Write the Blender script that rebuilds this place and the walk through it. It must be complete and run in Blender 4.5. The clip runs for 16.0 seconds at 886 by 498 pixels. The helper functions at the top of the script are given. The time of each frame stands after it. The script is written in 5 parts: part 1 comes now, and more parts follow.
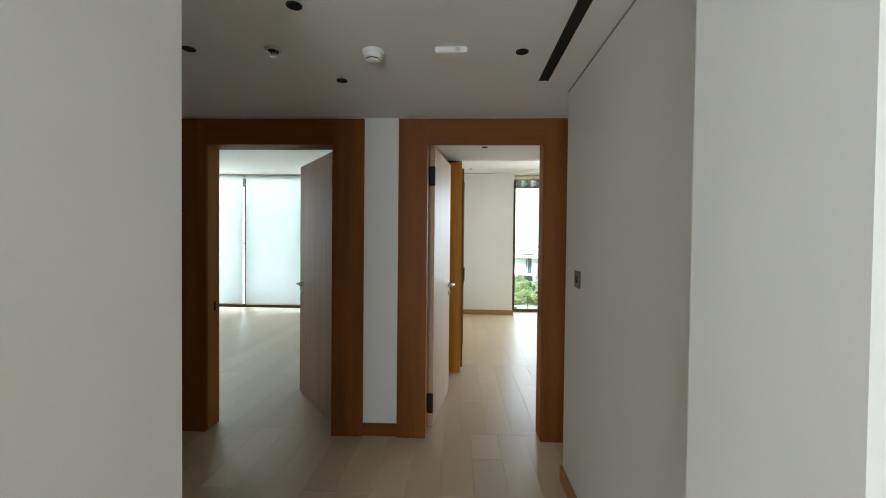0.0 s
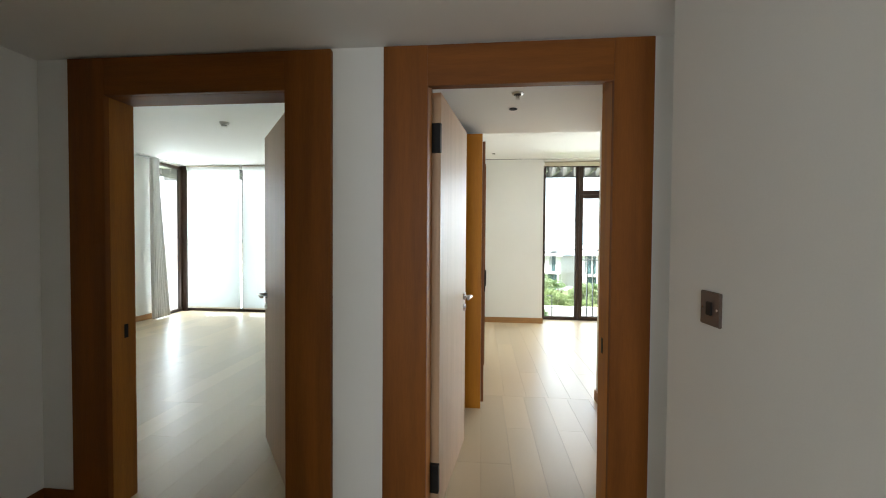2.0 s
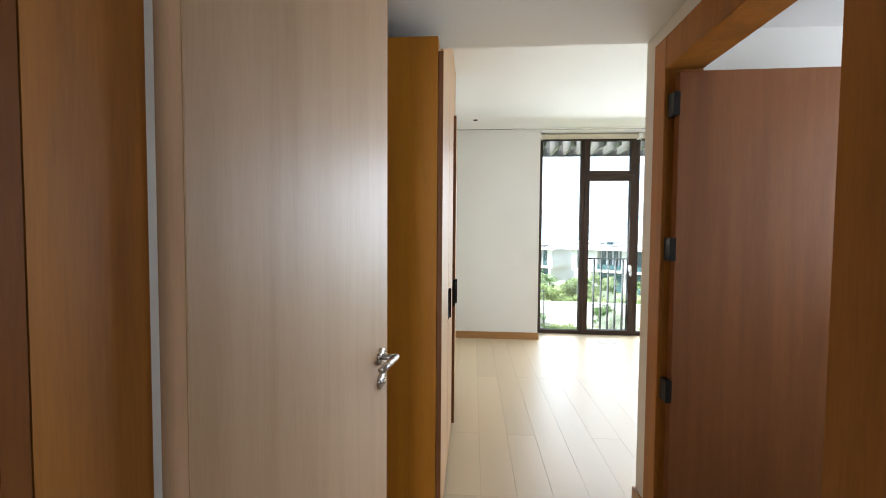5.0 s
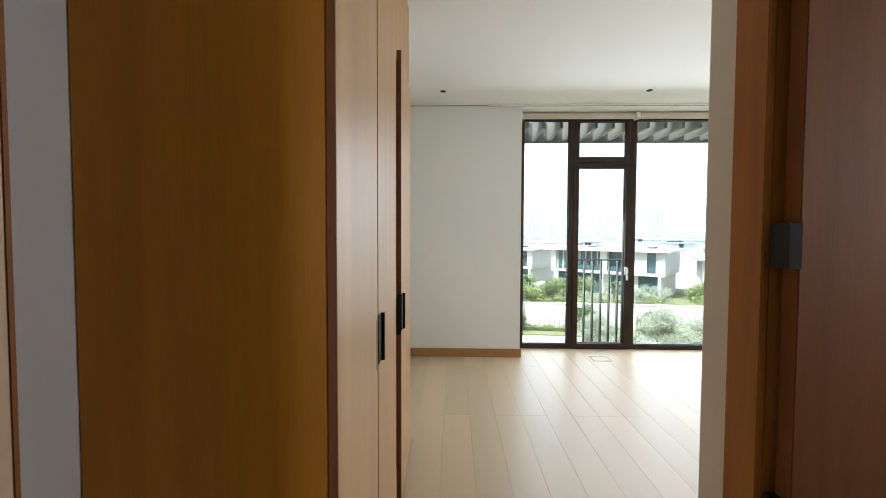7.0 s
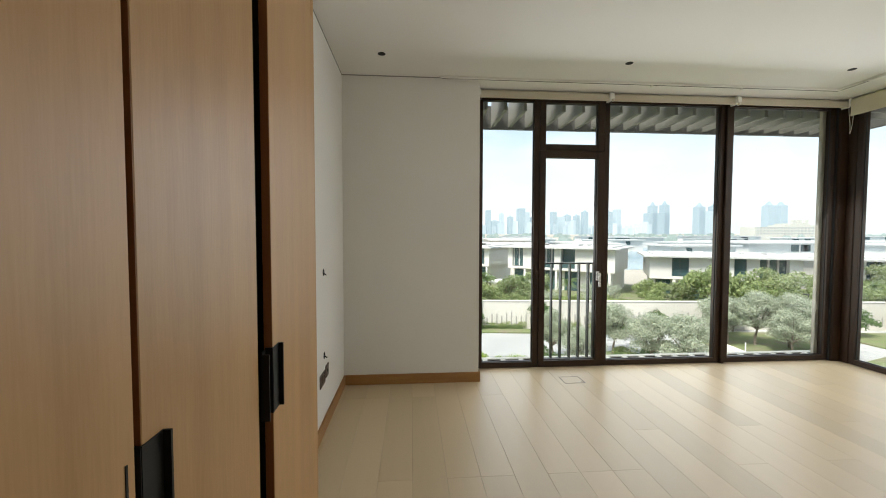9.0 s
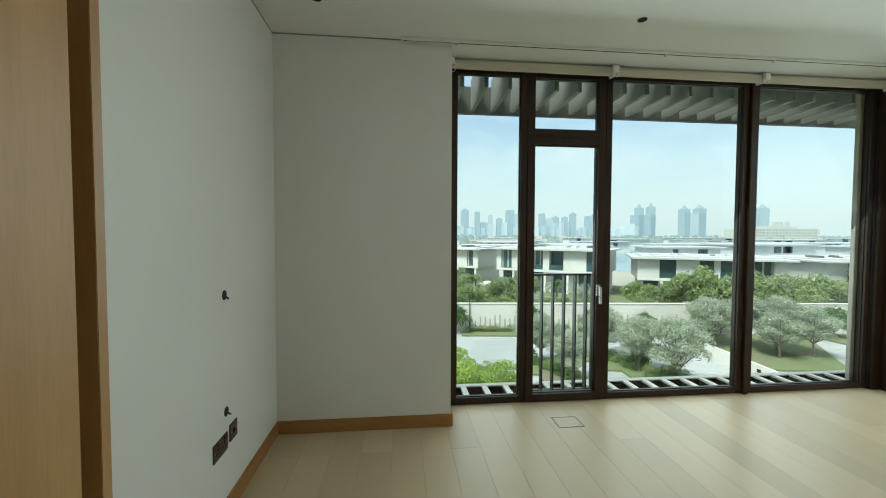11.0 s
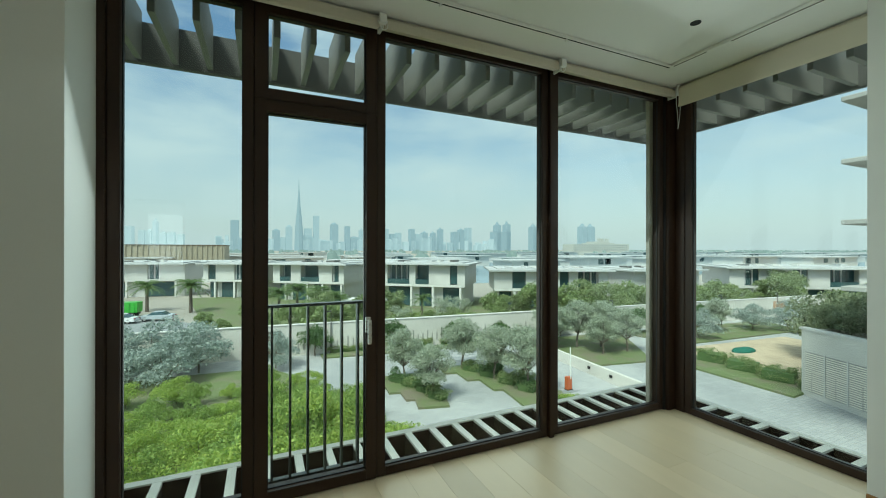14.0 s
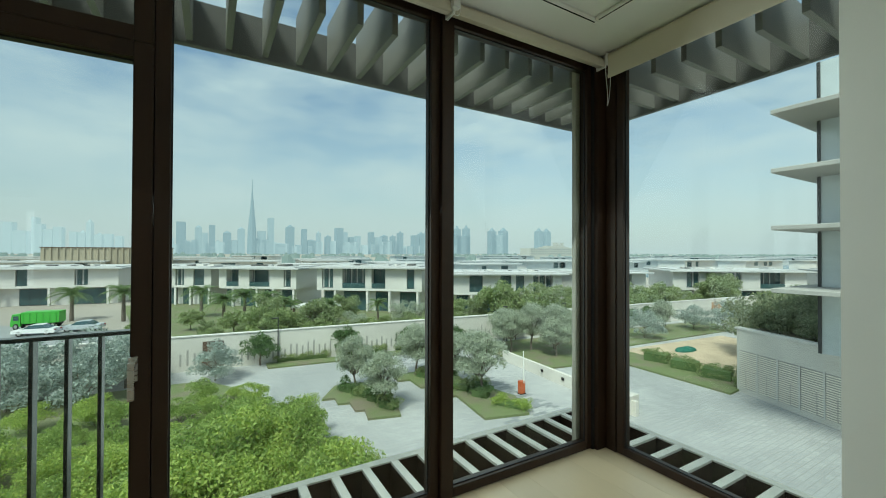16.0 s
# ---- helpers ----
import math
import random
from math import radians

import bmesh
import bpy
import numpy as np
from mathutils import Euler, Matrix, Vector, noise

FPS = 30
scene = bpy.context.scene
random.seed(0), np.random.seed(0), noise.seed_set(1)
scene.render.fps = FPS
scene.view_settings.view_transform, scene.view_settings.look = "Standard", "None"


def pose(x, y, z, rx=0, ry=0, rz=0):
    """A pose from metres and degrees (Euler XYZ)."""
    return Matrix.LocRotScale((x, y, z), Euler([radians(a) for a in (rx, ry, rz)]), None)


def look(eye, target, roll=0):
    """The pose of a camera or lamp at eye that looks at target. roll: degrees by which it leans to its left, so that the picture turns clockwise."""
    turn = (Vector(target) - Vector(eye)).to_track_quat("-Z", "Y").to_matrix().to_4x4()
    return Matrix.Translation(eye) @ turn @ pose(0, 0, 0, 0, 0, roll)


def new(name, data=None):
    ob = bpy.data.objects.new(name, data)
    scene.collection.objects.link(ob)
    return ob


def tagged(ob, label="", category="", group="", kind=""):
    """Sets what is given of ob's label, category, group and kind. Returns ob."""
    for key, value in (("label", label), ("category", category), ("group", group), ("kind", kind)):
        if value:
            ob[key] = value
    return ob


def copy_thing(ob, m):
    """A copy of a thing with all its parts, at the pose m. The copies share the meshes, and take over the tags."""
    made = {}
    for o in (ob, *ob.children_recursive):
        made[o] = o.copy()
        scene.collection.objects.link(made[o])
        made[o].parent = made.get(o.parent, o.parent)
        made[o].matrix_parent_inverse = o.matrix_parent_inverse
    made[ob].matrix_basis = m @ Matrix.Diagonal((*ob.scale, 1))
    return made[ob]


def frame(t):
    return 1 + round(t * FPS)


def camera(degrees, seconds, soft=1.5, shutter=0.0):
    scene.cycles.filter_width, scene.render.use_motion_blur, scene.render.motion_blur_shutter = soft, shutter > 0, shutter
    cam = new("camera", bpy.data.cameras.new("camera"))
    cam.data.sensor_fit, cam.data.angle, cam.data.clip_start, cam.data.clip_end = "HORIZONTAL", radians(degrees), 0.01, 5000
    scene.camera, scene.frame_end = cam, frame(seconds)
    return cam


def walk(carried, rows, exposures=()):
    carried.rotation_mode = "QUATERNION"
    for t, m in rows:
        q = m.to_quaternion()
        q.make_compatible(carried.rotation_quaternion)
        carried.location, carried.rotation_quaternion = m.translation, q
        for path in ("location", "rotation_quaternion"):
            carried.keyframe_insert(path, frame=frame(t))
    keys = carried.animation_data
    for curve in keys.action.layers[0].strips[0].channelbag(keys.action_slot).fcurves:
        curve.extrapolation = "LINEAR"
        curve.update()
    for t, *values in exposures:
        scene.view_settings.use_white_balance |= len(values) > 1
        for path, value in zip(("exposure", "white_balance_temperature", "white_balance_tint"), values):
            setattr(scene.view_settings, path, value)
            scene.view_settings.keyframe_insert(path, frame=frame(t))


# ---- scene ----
cam = camera(96.0, 16.0, soft=1.0)
PATH = [
    (0, (0.812, 0.564, 1.387), (0.731, 2.562, 1.351), 0.6),
    (0.5, (0.787, 0.804, 1.391), (0.658, 2.799, 1.351), 0.4),
    (1, (0.791, 1.047, 1.383), (0.636, 3.04, 1.345), 0.4),
    (1.5, (0.828, 1.301, 1.386), (0.652, 3.293, 1.342), 0.3),
    (2, (0.829, 1.557, 1.374), (0.639, 3.547, 1.327), 0.4),
    (2.5, (0.821, 1.785, 1.376), (0.625, 3.774, 1.325), 0.3),
    (3, (0.856, 2.051, 1.371), (0.652, 4.04, 1.316), 0.2),
    (3.5, (0.884, 2.293, 1.392), (0.684, 4.282, 1.325), 0.2),
    (4, (0.894, 2.537, 1.389), (0.706, 4.526, 1.316), 0.3),
    (4.5, (0.939, 2.788, 1.381), (0.767, 4.779, 1.302), 0.4),
    (7, (1.113, 3.926, 1.332), (1.061, 5.924, 1.259), 0.2),
    (7.5, (1.102, 4.112, 1.327), (1.08, 6.111, 1.257), 0.2),
    (8, (1.102, 4.283, 1.354), (1.183, 6.28, 1.271), 0.3),
    (8.5, (1.162, 4.495, 1.35), (1.299, 6.489, 1.267), 0.2),
    (11, (1.482, 5.446, 1.378), (1.693, 7.433, 1.303), 0.2),
    (11.5, (1.596, 5.629, 1.38), (1.894, 7.606, 1.321), 0.2),
    (12, (1.749, 5.775, 1.388), (2.168, 7.73, 1.339), 0.2),
    (12.5, (1.971, 5.901, 1.38), (2.475, 7.836, 1.356), -0.0),
    (13, (2.167, 6.006, 1.371), (2.729, 7.925, 1.354), 0.1),
    (13.5, (2.32, 6.145, 1.372), (3.013, 8.021, 1.36), 0.1),
    (14, (2.529, 6.25, 1.364), (3.356, 8.071, 1.365), 0.1),
    (14.5, (2.759, 6.343, 1.375), (3.652, 8.133, 1.384), 0.1),
    (15, (2.916, 6.512, 1.353), (3.871, 8.269, 1.371), -0.1),
    (15.5, (3.116, 6.606, 1.358), (4.091, 8.352, 1.377), 0.2),
    (16, (3.347, 6.681, 1.36), (4.351, 8.41, 1.38), 0.2),
]
EXPOSURES = [(0.0, 2.15, 6050, 9), (0.8, 2.4, 6200, 10), (2.0, 2.45, 6200, 10), (3.2, 2.1, 6150, 12), (4.6, 2.4, 5980, 13), (6.7, 1.95, 6000, 14), (8.5, 1.2, 6700, 15), (10.0, 0.95, 6500, 6), (11.0, 0.72, 6150, -3), (12.5, 0.4, 5850, -12), (14.5, 0.3, 6100, -10), (16.0, 0.22, 6150, -8)]
walk(cam, [(t, look(eye, to, roll)) for t, eye, to, roll in PATH], EXPOSURES)

# ---- light ----
SUN_EL, SUN_AZ = 55.0, 232.0     # degrees; azimuth clockwise from +y
world = bpy.data.worlds.new("sky")
scene.world = world
world.use_nodes = True
wn, wl = world.node_tree.nodes, world.node_tree.links
sky = wn.new("ShaderNodeTexSky")
sky.sky_type, sky.sun_disc = "NISHITA", False
sky.sun_elevation, sky.sun_rotation = radians(SUN_EL), radians(SUN_AZ)
sky.air_density, sky.dust_density, sky.ozone_density = 1.2, 1.2, 2.0
wn["Background"].inputs["Strength"].default_value = 0.12
# thin high clouds over the haze
tc = wn.new("ShaderNodeTexCoord")
mp = wn.new("ShaderNodeMapping")
mp.inputs["Scale"].default_value = (1.6, 1.6, 5.0)
cn = wn.new("ShaderNodeTexNoise")
cn.inputs["Scale"].default_value, cn.inputs["Detail"].default_value, cn.inputs["Roughness"].default_value = 2.2, 7.0, 0.55
cr = wn.new("ShaderNodeValToRGB")
cr.color_ramp.elements[0].position, cr.color_ramp.elements[1].position = 0.38, 0.74
cm = wn.new("ShaderNodeMix")
cm.data_type = "RGBA"
cm.inputs["B"].default_value = (5.6, 6.0, 6.2, 1)
cmul = wn.new("ShaderNodeMath")
cmul.operation = "MULTIPLY"
cmul.inputs[1].default_value = 0.95
wl.new(tc.outputs["Generated"], mp.inputs["Vector"])
wl.new(mp.outputs["Vector"], cn.inputs["Vector"])
wl.new(cn.outputs["Fac"], cr.inputs["Fac"])
wl.new(cr.outputs["Color"], cmul.inputs[0])
# the cloud closes overhead
sz = wn.new("ShaderNodeSeparateXYZ")
zr = wn.new("ShaderNodeMapRange")
zr.inputs["From Min"].default_value, zr.inputs["From Max"].default_value = 0.45, 0.8
zr.inputs["To Min"].default_value, zr.inputs["To Max"].default_value = 0.0, 0.85
zm = wn.new("ShaderNodeMath")
zm.operation = "MAXIMUM"
wl.new(tc.outputs["Generated"], sz.inputs["Vector"])
wl.new(sz.outputs["Z"], zr.inputs["Value"])
wl.new(cmul.outputs["Value"], zm.inputs[0])
wl.new(zr.outputs["Result"], zm.inputs[1])
wl.new(zm.outputs["Value"], cm.inputs["Factor"])
wl.new(sky.outputs["Color"], cm.inputs["A"])
# pale haze towards the horizon
sx = wn.new("ShaderNodeSeparateXYZ")
hr = wn.new("ShaderNodeMapRange")
hr.inputs["From Min"].default_value, hr.inputs["From Max"].default_value = 0.0, 0.42
hr.inputs["To Min"].default_value, hr.inputs["To Max"].default_value = 0.92, 0.0
hm = wn.new("ShaderNodeMix")
hm.data_type = "RGBA"
hm.inputs["B"].default_value = (4.5, 4.85, 5.05, 1)
wl.new(tc.outputs["Generated"], sx.inputs["Vector"])
wl.new(sx.outputs["Z"], hr.inputs["Value"])
wl.new(hr.outputs["Result"], hm.inputs["Factor"])
wl.new(cm.outputs["Result"], hm.inputs["A"])
wl.new(hm.outputs["Result"], wn["Background"].inputs["Color"])

sun = new("sun", bpy.data.lights.new("sun", "SUN"))
sun.data.energy, sun.data.angle, sun.data.color = 3.4, radians(16), (1.0, 0.95, 0.88)
az, el = radians(SUN_AZ), radians(SUN_EL)
sun_from = Vector((math.sin(az) * math.cos(el), math.cos(az) * math.cos(el), math.sin(el)))
sun.matrix_world = look(sun_from * 60, (0, 0, 0))

# the sky's light in the window openings, and two added fills
def area_light(name, at, to, wide, high, watts):
    o = new(name, bpy.data.lights.new(name, "AREA"))
    o.data.shape, o.data.size, o.data.size_y, o.data.energy, o.data.color = "RECTANGLE", wide, high, watts, (0.93, 0.98, 1.0)
    o.matrix_world = look(at, to)
    return o

area_light("skylight_bedroom_front", (3.75, 8.72, 1.36), (3.75, 6.0, -0.4), 3.7, 2.55, 28)
area_light("skylight_bedroom_side", (5.90, 7.90, 1.36), (3.0, 7.90, -0.5), 1.15, 2.55, 6)
area_light("skylight_second_front", (-2.3, 8.72, 1.36), (-2.3, 6.0, 0.9), 4.5, 2.55, 42)
area_light("skylight_second_side", (-4.95, 8.2, 1.36), (-1.0, 4.6, 1.0), 0.6, 2.5, 12)
# Added fill lamps: no window stands in the recess or the bathroom.
area_light("fill_light_recess", (3.35, 2.92, 1.2), (1.0, 2.6, 1.1), 0.75, 1.9, 0.9)
area_light("fill_light_bath", (3.36, 4.25, 1.5), (1.0, 4.3, 1.2), 0.9, 1.2, 4)
area_light("skylight_behind_start", (0.3, -1.62, 1.45), (1.15, 2.6, 1.3), 0.9, 1.7, 11)


# ---- materials ----
def rgb(c):
    return (c[0], c[1], c[2], 1.0)


def material(name, base, rough=0.6, metal=0.0, vary=0.06, scale=3.0, stretch=(1, 1, 1), bump=0.0, fine=60.0, spec=0.5, per_object=0.0, second=None, ramp=(0.35, 0.65)):
    """A surface in one base colour with blotches at two scales, fine relief, and an optional second colour in the grain."""
    m = bpy.data.materials.new(name)
    m.use_nodes = True
    n, l = m.node_tree.nodes, m.node_tree.links
    p = n["Principled BSDF"]
    p.inputs["Roughness"].default_value, p.inputs["Metallic"].default_value = rough, metal
    p.inputs["Specular IOR Level"].default_value = spec
    co = n.new("ShaderNodeTexCoord")
    ma = n.new("ShaderNodeMapping")
    ma.inputs["Scale"].default_value = stretch
    l.new(co.outputs["Object"], ma.inputs["Vector"])
    info = n.new("ShaderNodeObjectInfo")
    off = n.new("ShaderNodeVectorMath")
    off.operation = "MULTIPLY_ADD"
    off.inputs[1].default_value, = ((37.0, 53.0, 71.0),)
    cmb = n.new("ShaderNodeCombineXYZ")
    for i in range(3):
        l.new(info.outputs["Random"], cmb.inputs[i])
    l.new(cmb.outputs["Vector"], off.inputs[0])
    l.new(ma.outputs["Vector"], off.inputs[2])
    big = n.new("ShaderNodeTexNoise")
    big.inputs["Scale"].default_value, big.inputs["Detail"].default_value = scale, 6
    small = n.new("ShaderNodeTexNoise")
    small.inputs["Scale"].default_value, small.inputs["Detail"].default_value = fine, 3
    l.new(off.outputs["Vector"], big.inputs["Vector"])
    l.new(off.outputs["Vector"], small.inputs["Vector"])
    add = n.new("ShaderNodeMath")
    add.operation = "ADD"
    l.new(big.outputs["Fac"], add.inputs[0])
    half = n.new("ShaderNodeMath")
    half.operation = "MULTIPLY_ADD"
    half.inputs[1].default_value, half.inputs[2].default_value = 0.35, -0.175
    l.new(small.outputs["Fac"], half.inputs[0])
    l.new(half.outputs["Value"], add.inputs[1])
    cr_ = n.new("ShaderNodeValToRGB")
    lo = second if second else [c * (1 - vary) for c in base]
    hi = base if second else [min(1, c * (1 + vary)) for c in base]
    cr_.color_ramp.elements[0].position, cr_.color_ramp.elements[1].position = ramp
    cr_.color_ramp.elements[0].color, cr_.color_ramp.elements[1].color = rgb(lo), rgb(hi)
    l.new(add.outputs["Value"], cr_.inputs["Fac"])
    out = cr_.outputs["Color"]
    if per_object:
        hs = n.new("ShaderNodeHueSaturation")
        mr = n.new("ShaderNodeMapRange")
        mr.inputs["To Min"].default_value, mr.inputs["To Max"].default_value = 1 - per_object, 1 + per_object
        l.new(info.outputs["Random"], mr.inputs["Value"])
        l.new(mr.outputs["Result"], hs.inputs["Value"])
        l.new(out, hs.inputs["Color"])
        out = hs.outputs["Color"]
    l.new(out, p.inputs["Base Color"])
    rr = n.new("ShaderNodeMapRange")
    rr.inputs["To Min"].default_value, rr.inputs["To Max"].default_value = max(0.02, rough * 0.85), min(1, rough * 1.15)
    l.new(big.outputs["Fac"], rr.inputs["Value"])
    l.new(rr.outputs["Result"], p.inputs["Roughness"])
    if bump:
        b = n.new("ShaderNodeBump")
        b.inputs["Strength"].default_value, b.inputs["Distance"].default_value = bump, 0.004
        l.new(small.outputs["Fac"], b.inputs["Height"])
        l.new(b.outputs["Normal"], p.inputs["Normal"])
    return m


def glass_material(name, tint=(0.93, 0.96, 0.95)):
    """Clear pane: lets the view through, with a mirror gloss that grows towards grazing angles."""
    m = bpy.data.materials.new(name)
    m.use_nodes = True
    n, l = m.node_tree.nodes, m.node_tree.links
    n.remove(n["Principled BSDF"])
    tr, gl, mx, lw = n.new("ShaderNodeBsdfTransparent"), n.new("ShaderNodeBsdfGlossy"), n.new("ShaderNodeMixShader"), n.new("ShaderNodeLayerWeight")
    tr.inputs["Color"].default_value = rgb(tint)
    gl.inputs["Roughness"].default_value = 0.0
    pw, ml = n.new("ShaderNodeMath"), n.new("ShaderNodeMath")
    pw.operation, pw.inputs[1].default_value = "POWER", 5.0
    ml.operation, ml.inputs[1].default_value, ml.inputs[2].default_value = "MULTIPLY_ADD", 0.6, 0.02
    l.new(lw.outputs["Facing"], pw.inputs[0])
    l.new(pw.outputs["Value"], ml.inputs[0])
    l.new(ml.outputs["Value"], mx.inputs["Fac"])
    l.new(tr.outputs["BSDF"], mx.inputs[1])
    l.new(gl.outputs["BSDF"], mx.inputs[2])
    l.new(mx.outputs["Shader"], n["Material Output"].inputs["Surface"])
    return m


# A self-glowing colour; the far distance uses it to carry haze.
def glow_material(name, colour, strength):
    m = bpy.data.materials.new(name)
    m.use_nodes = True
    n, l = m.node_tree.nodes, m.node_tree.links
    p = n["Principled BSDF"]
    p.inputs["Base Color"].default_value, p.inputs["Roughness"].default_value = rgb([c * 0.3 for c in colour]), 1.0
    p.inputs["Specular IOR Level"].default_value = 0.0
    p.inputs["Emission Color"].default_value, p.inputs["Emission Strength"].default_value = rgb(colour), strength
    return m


PAINT = material("wall_paint", (0.78, 0.77, 0.73), 0.55, vary=0.02, scale=1.2, fine=220, bump=0.05)
CEIL = material("ceiling_paint", (0.80, 0.79, 0.76), 0.7, vary=0.015, scale=1.0, fine=240, bump=0.03)
# One oak in shaded and lit copies: these two darkened for the backlit hall.
VENEER = material("shaded_oak_veneer", (0.225, 0.074, 0.008), 0.55, spec=0.25, scale=2.2, stretch=(7, 7, 0.5), fine=30, bump=0.05, second=(0.15, 0.046, 0.005), ramp=(0.3, 0.7))
VENEER_H = material("shaded_oak_veneer_across", (0.225, 0.074, 0.008), 0.55, spec=0.25, scale=2.2, stretch=(0.5, 7, 7), fine=30, bump=0.05, second=(0.15, 0.046, 0.005), ramp=(0.3, 0.7))
# Darker than the other leaves: the bathroom door's shade is in this colour.
LEAF_OAK = material("shaded_reddish_oak", (0.25, 0.095, 0.03), 0.5, scale=2.0, stretch=(8, 8, 0.45), fine=34, bump=0.05, second=(0.19, 0.068, 0.02), ramp=(0.3, 0.7), spec=0.3)
# The same oak, lightened in colour for the lit wardrobe side.
OAK_LIT = material("lit_oak_veneer", (0.58, 0.235, 0.013), 0.5, scale=2.2, stretch=(7, 7, 0.5), fine=30, bump=0.05, second=(0.45, 0.17, 0.009), ramp=(0.3, 0.7), spec=0.3)
PALE = material("pale_oak_veneer", (0.50, 0.288, 0.118), 0.4, scale=2.0, stretch=(5.5, 5.5, 0.38), fine=34, bump=0.05, second=(0.40, 0.218, 0.08), ramp=(0.28, 0.66))
LEAF_PALE = material("pale_oak_leaf", (0.55, 0.375, 0.235), 0.42, scale=2.0, stretch=(8, 8, 0.45), fine=34, bump=0.04, second=(0.46, 0.30, 0.175), ramp=(0.3, 0.7))
PLANK = material("oak_plank", (0.55, 0.43, 0.275), 0.36, scale=2.0, stretch=(6, 0.5, 6), fine=36, bump=0.03, second=(0.515, 0.40, 0.253), ramp=(0.2, 0.85), per_object=0.09)
# The same oak, lightened in colour for lit jambs and the bathroom surround.
CASING_LIT = material("lit_oak_casing", (0.48, 0.195, 0.028), 0.5, spec=0.3, scale=2.2, stretch=(7, 7, 0.5), fine=30, bump=0.05, second=(0.32, 0.125, 0.024), ramp=(0.3, 0.7))
SUBFLOOR = material("plank_joint", (0.22, 0.15, 0.085), 0.8)
SKIRT = material("oak_skirting", (0.40, 0.205, 0.07), 0.4, scale=2.0, stretch=(1, 1, 9), fine=30, second=(0.31, 0.15, 0.045))
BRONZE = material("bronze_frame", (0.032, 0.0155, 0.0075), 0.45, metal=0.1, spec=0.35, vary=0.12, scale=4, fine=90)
# A paler bronze: the light on the corner cover is in its colour.
BRONZE_LIT = material("lit_bronze", (0.38, 0.34, 0.28), 0.5, metal=0.1, spec=0.35, vary=0.15, scale=3, fine=60)
GASKET = material("black_gasket", (0.012, 0.012, 0.012), 0.6)
GLASS = glass_material("window_glass")
BLIND = material("blind_fabric", (0.62, 0.56, 0.45), 0.85, vary=0.02, scale=5, fine=400, bump=0.1)
STEEL = material("satin_steel", (0.62, 0.60, 0.57), 0.28, metal=1.0, vary=0.04, scale=8, stretch=(1, 1, 6))
BLACK = material("black_metal", (0.012, 0.011, 0.010), 0.5, metal=0.1, spec=0.25, vary=0.1)
# Near-black stands in for the shade inside slots, sockets and gaps.
HOLE = material("recess_shade_black", (0.01, 0.01, 0.01), 0.9)
WHITE_PLASTIC = material("white_plastic", (0.80, 0.79, 0.75), 0.4, vary=0.02)
BRONZE_PLATE = material("bronze_plate", (0.13, 0.10, 0.085), 0.35, metal=0.6, vary=0.08)
FIN = material("pale_grey_fin", (0.24, 0.235, 0.215), 0.6, metal=0.05, vary=0.08, scale=2, fine=70)
ALU = material("grey_aluminium", (0.12, 0.118, 0.11), 0.55, metal=0.1, vary=0.08, scale=2, fine=70)
RAILM = material("dark_rail", (0.045, 0.05, 0.045), 0.5, metal=0.1, vary=0.1)
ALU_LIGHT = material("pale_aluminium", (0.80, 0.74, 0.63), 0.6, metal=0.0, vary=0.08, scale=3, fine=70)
THRESH = material("dark_stone", (0.02, 0.02, 0.02), 0.3)
BACKWALL = material("rear_paint", (0.70, 0.69, 0.66), 0.6, vary=0.03)

# drawn blinds let daylight glow through the cloth
BLIND_DOWN = material("drawn_blind_fabric", (0.80, 0.80, 0.78), 0.9, vary=0.015, scale=4, fine=400)
_n, _l = BLIND_DOWN.node_tree.nodes, BLIND_DOWN.node_tree.links
_tr, _mx = _n.new("ShaderNodeBsdfTranslucent"), _n.new("ShaderNodeMixShader")
_tr.inputs["Color"].default_value, _mx.inputs["Fac"].default_value = (0.62, 0.64, 0.63, 1), 0.6
_l.new(_n["Principled BSDF"].outputs["BSDF"], _mx.inputs[1])
_l.new(_tr.outputs["BSDF"], _mx.inputs[2])
_l.new(_mx.outputs["Shader"], _n["Material Output"].inputs["Surface"])


# ---- building blocks ----
def cuboid(bm, x0, x1, y0, y1, z0, z1, m=None):
    vs = [bm.verts.new((x, y, z)) for x in (x0, x1) for y in (y0, y1) for z in (z0, z1)]
    if m:
        for v in vs:
            v.co = m @ v.co
    for f in ((0, 1, 3, 2), (4, 6, 7, 5), (0, 4, 5, 1), (2, 3, 7, 6), (0, 2, 6, 4), (1, 5, 7, 3)):
        bm.faces.new([vs[i] for i in f])


def part(name, bm, mat, parent=None, label=""):
    """Links a bmesh as one mesh object, under a thing or a part."""
    bmesh.ops.recalc_face_normals(bm, faces=bm.faces)
    me = bpy.data.meshes.new(name)
    bm.to_mesh(me)
    bm.free()
    me.materials.append(mat)
    ob = new(name, me)
    if parent:
        ob.parent = parent
    if label:
        ob["label"] = label
    return ob


def smooth(ob):
    for p in ob.data.polygons:
        p.use_smooth = True
    return ob


def block(name, x0, x1, y0, y1, z0, z1, mat, parent=None, bevel=0.0, label=""):
    bm = bmesh.new()
    cuboid(bm, x0, x1, y0, y1, z0, z1)
    if bevel:
        bmesh.ops.bevel(bm, geom=list(bm.edges), offset=bevel, segments=2, affect="EDGES")
    return part(name, bm, mat, parent, label)


def setting(ob, label, category):
    return tagged(ob, label, category, kind="structure")


def thing(name, m, label, category, group=""):
    ob = new(name)
    ob.empty_display_size = 0.1
    ob.matrix_world = m
    return tagged(ob, label, category, group)


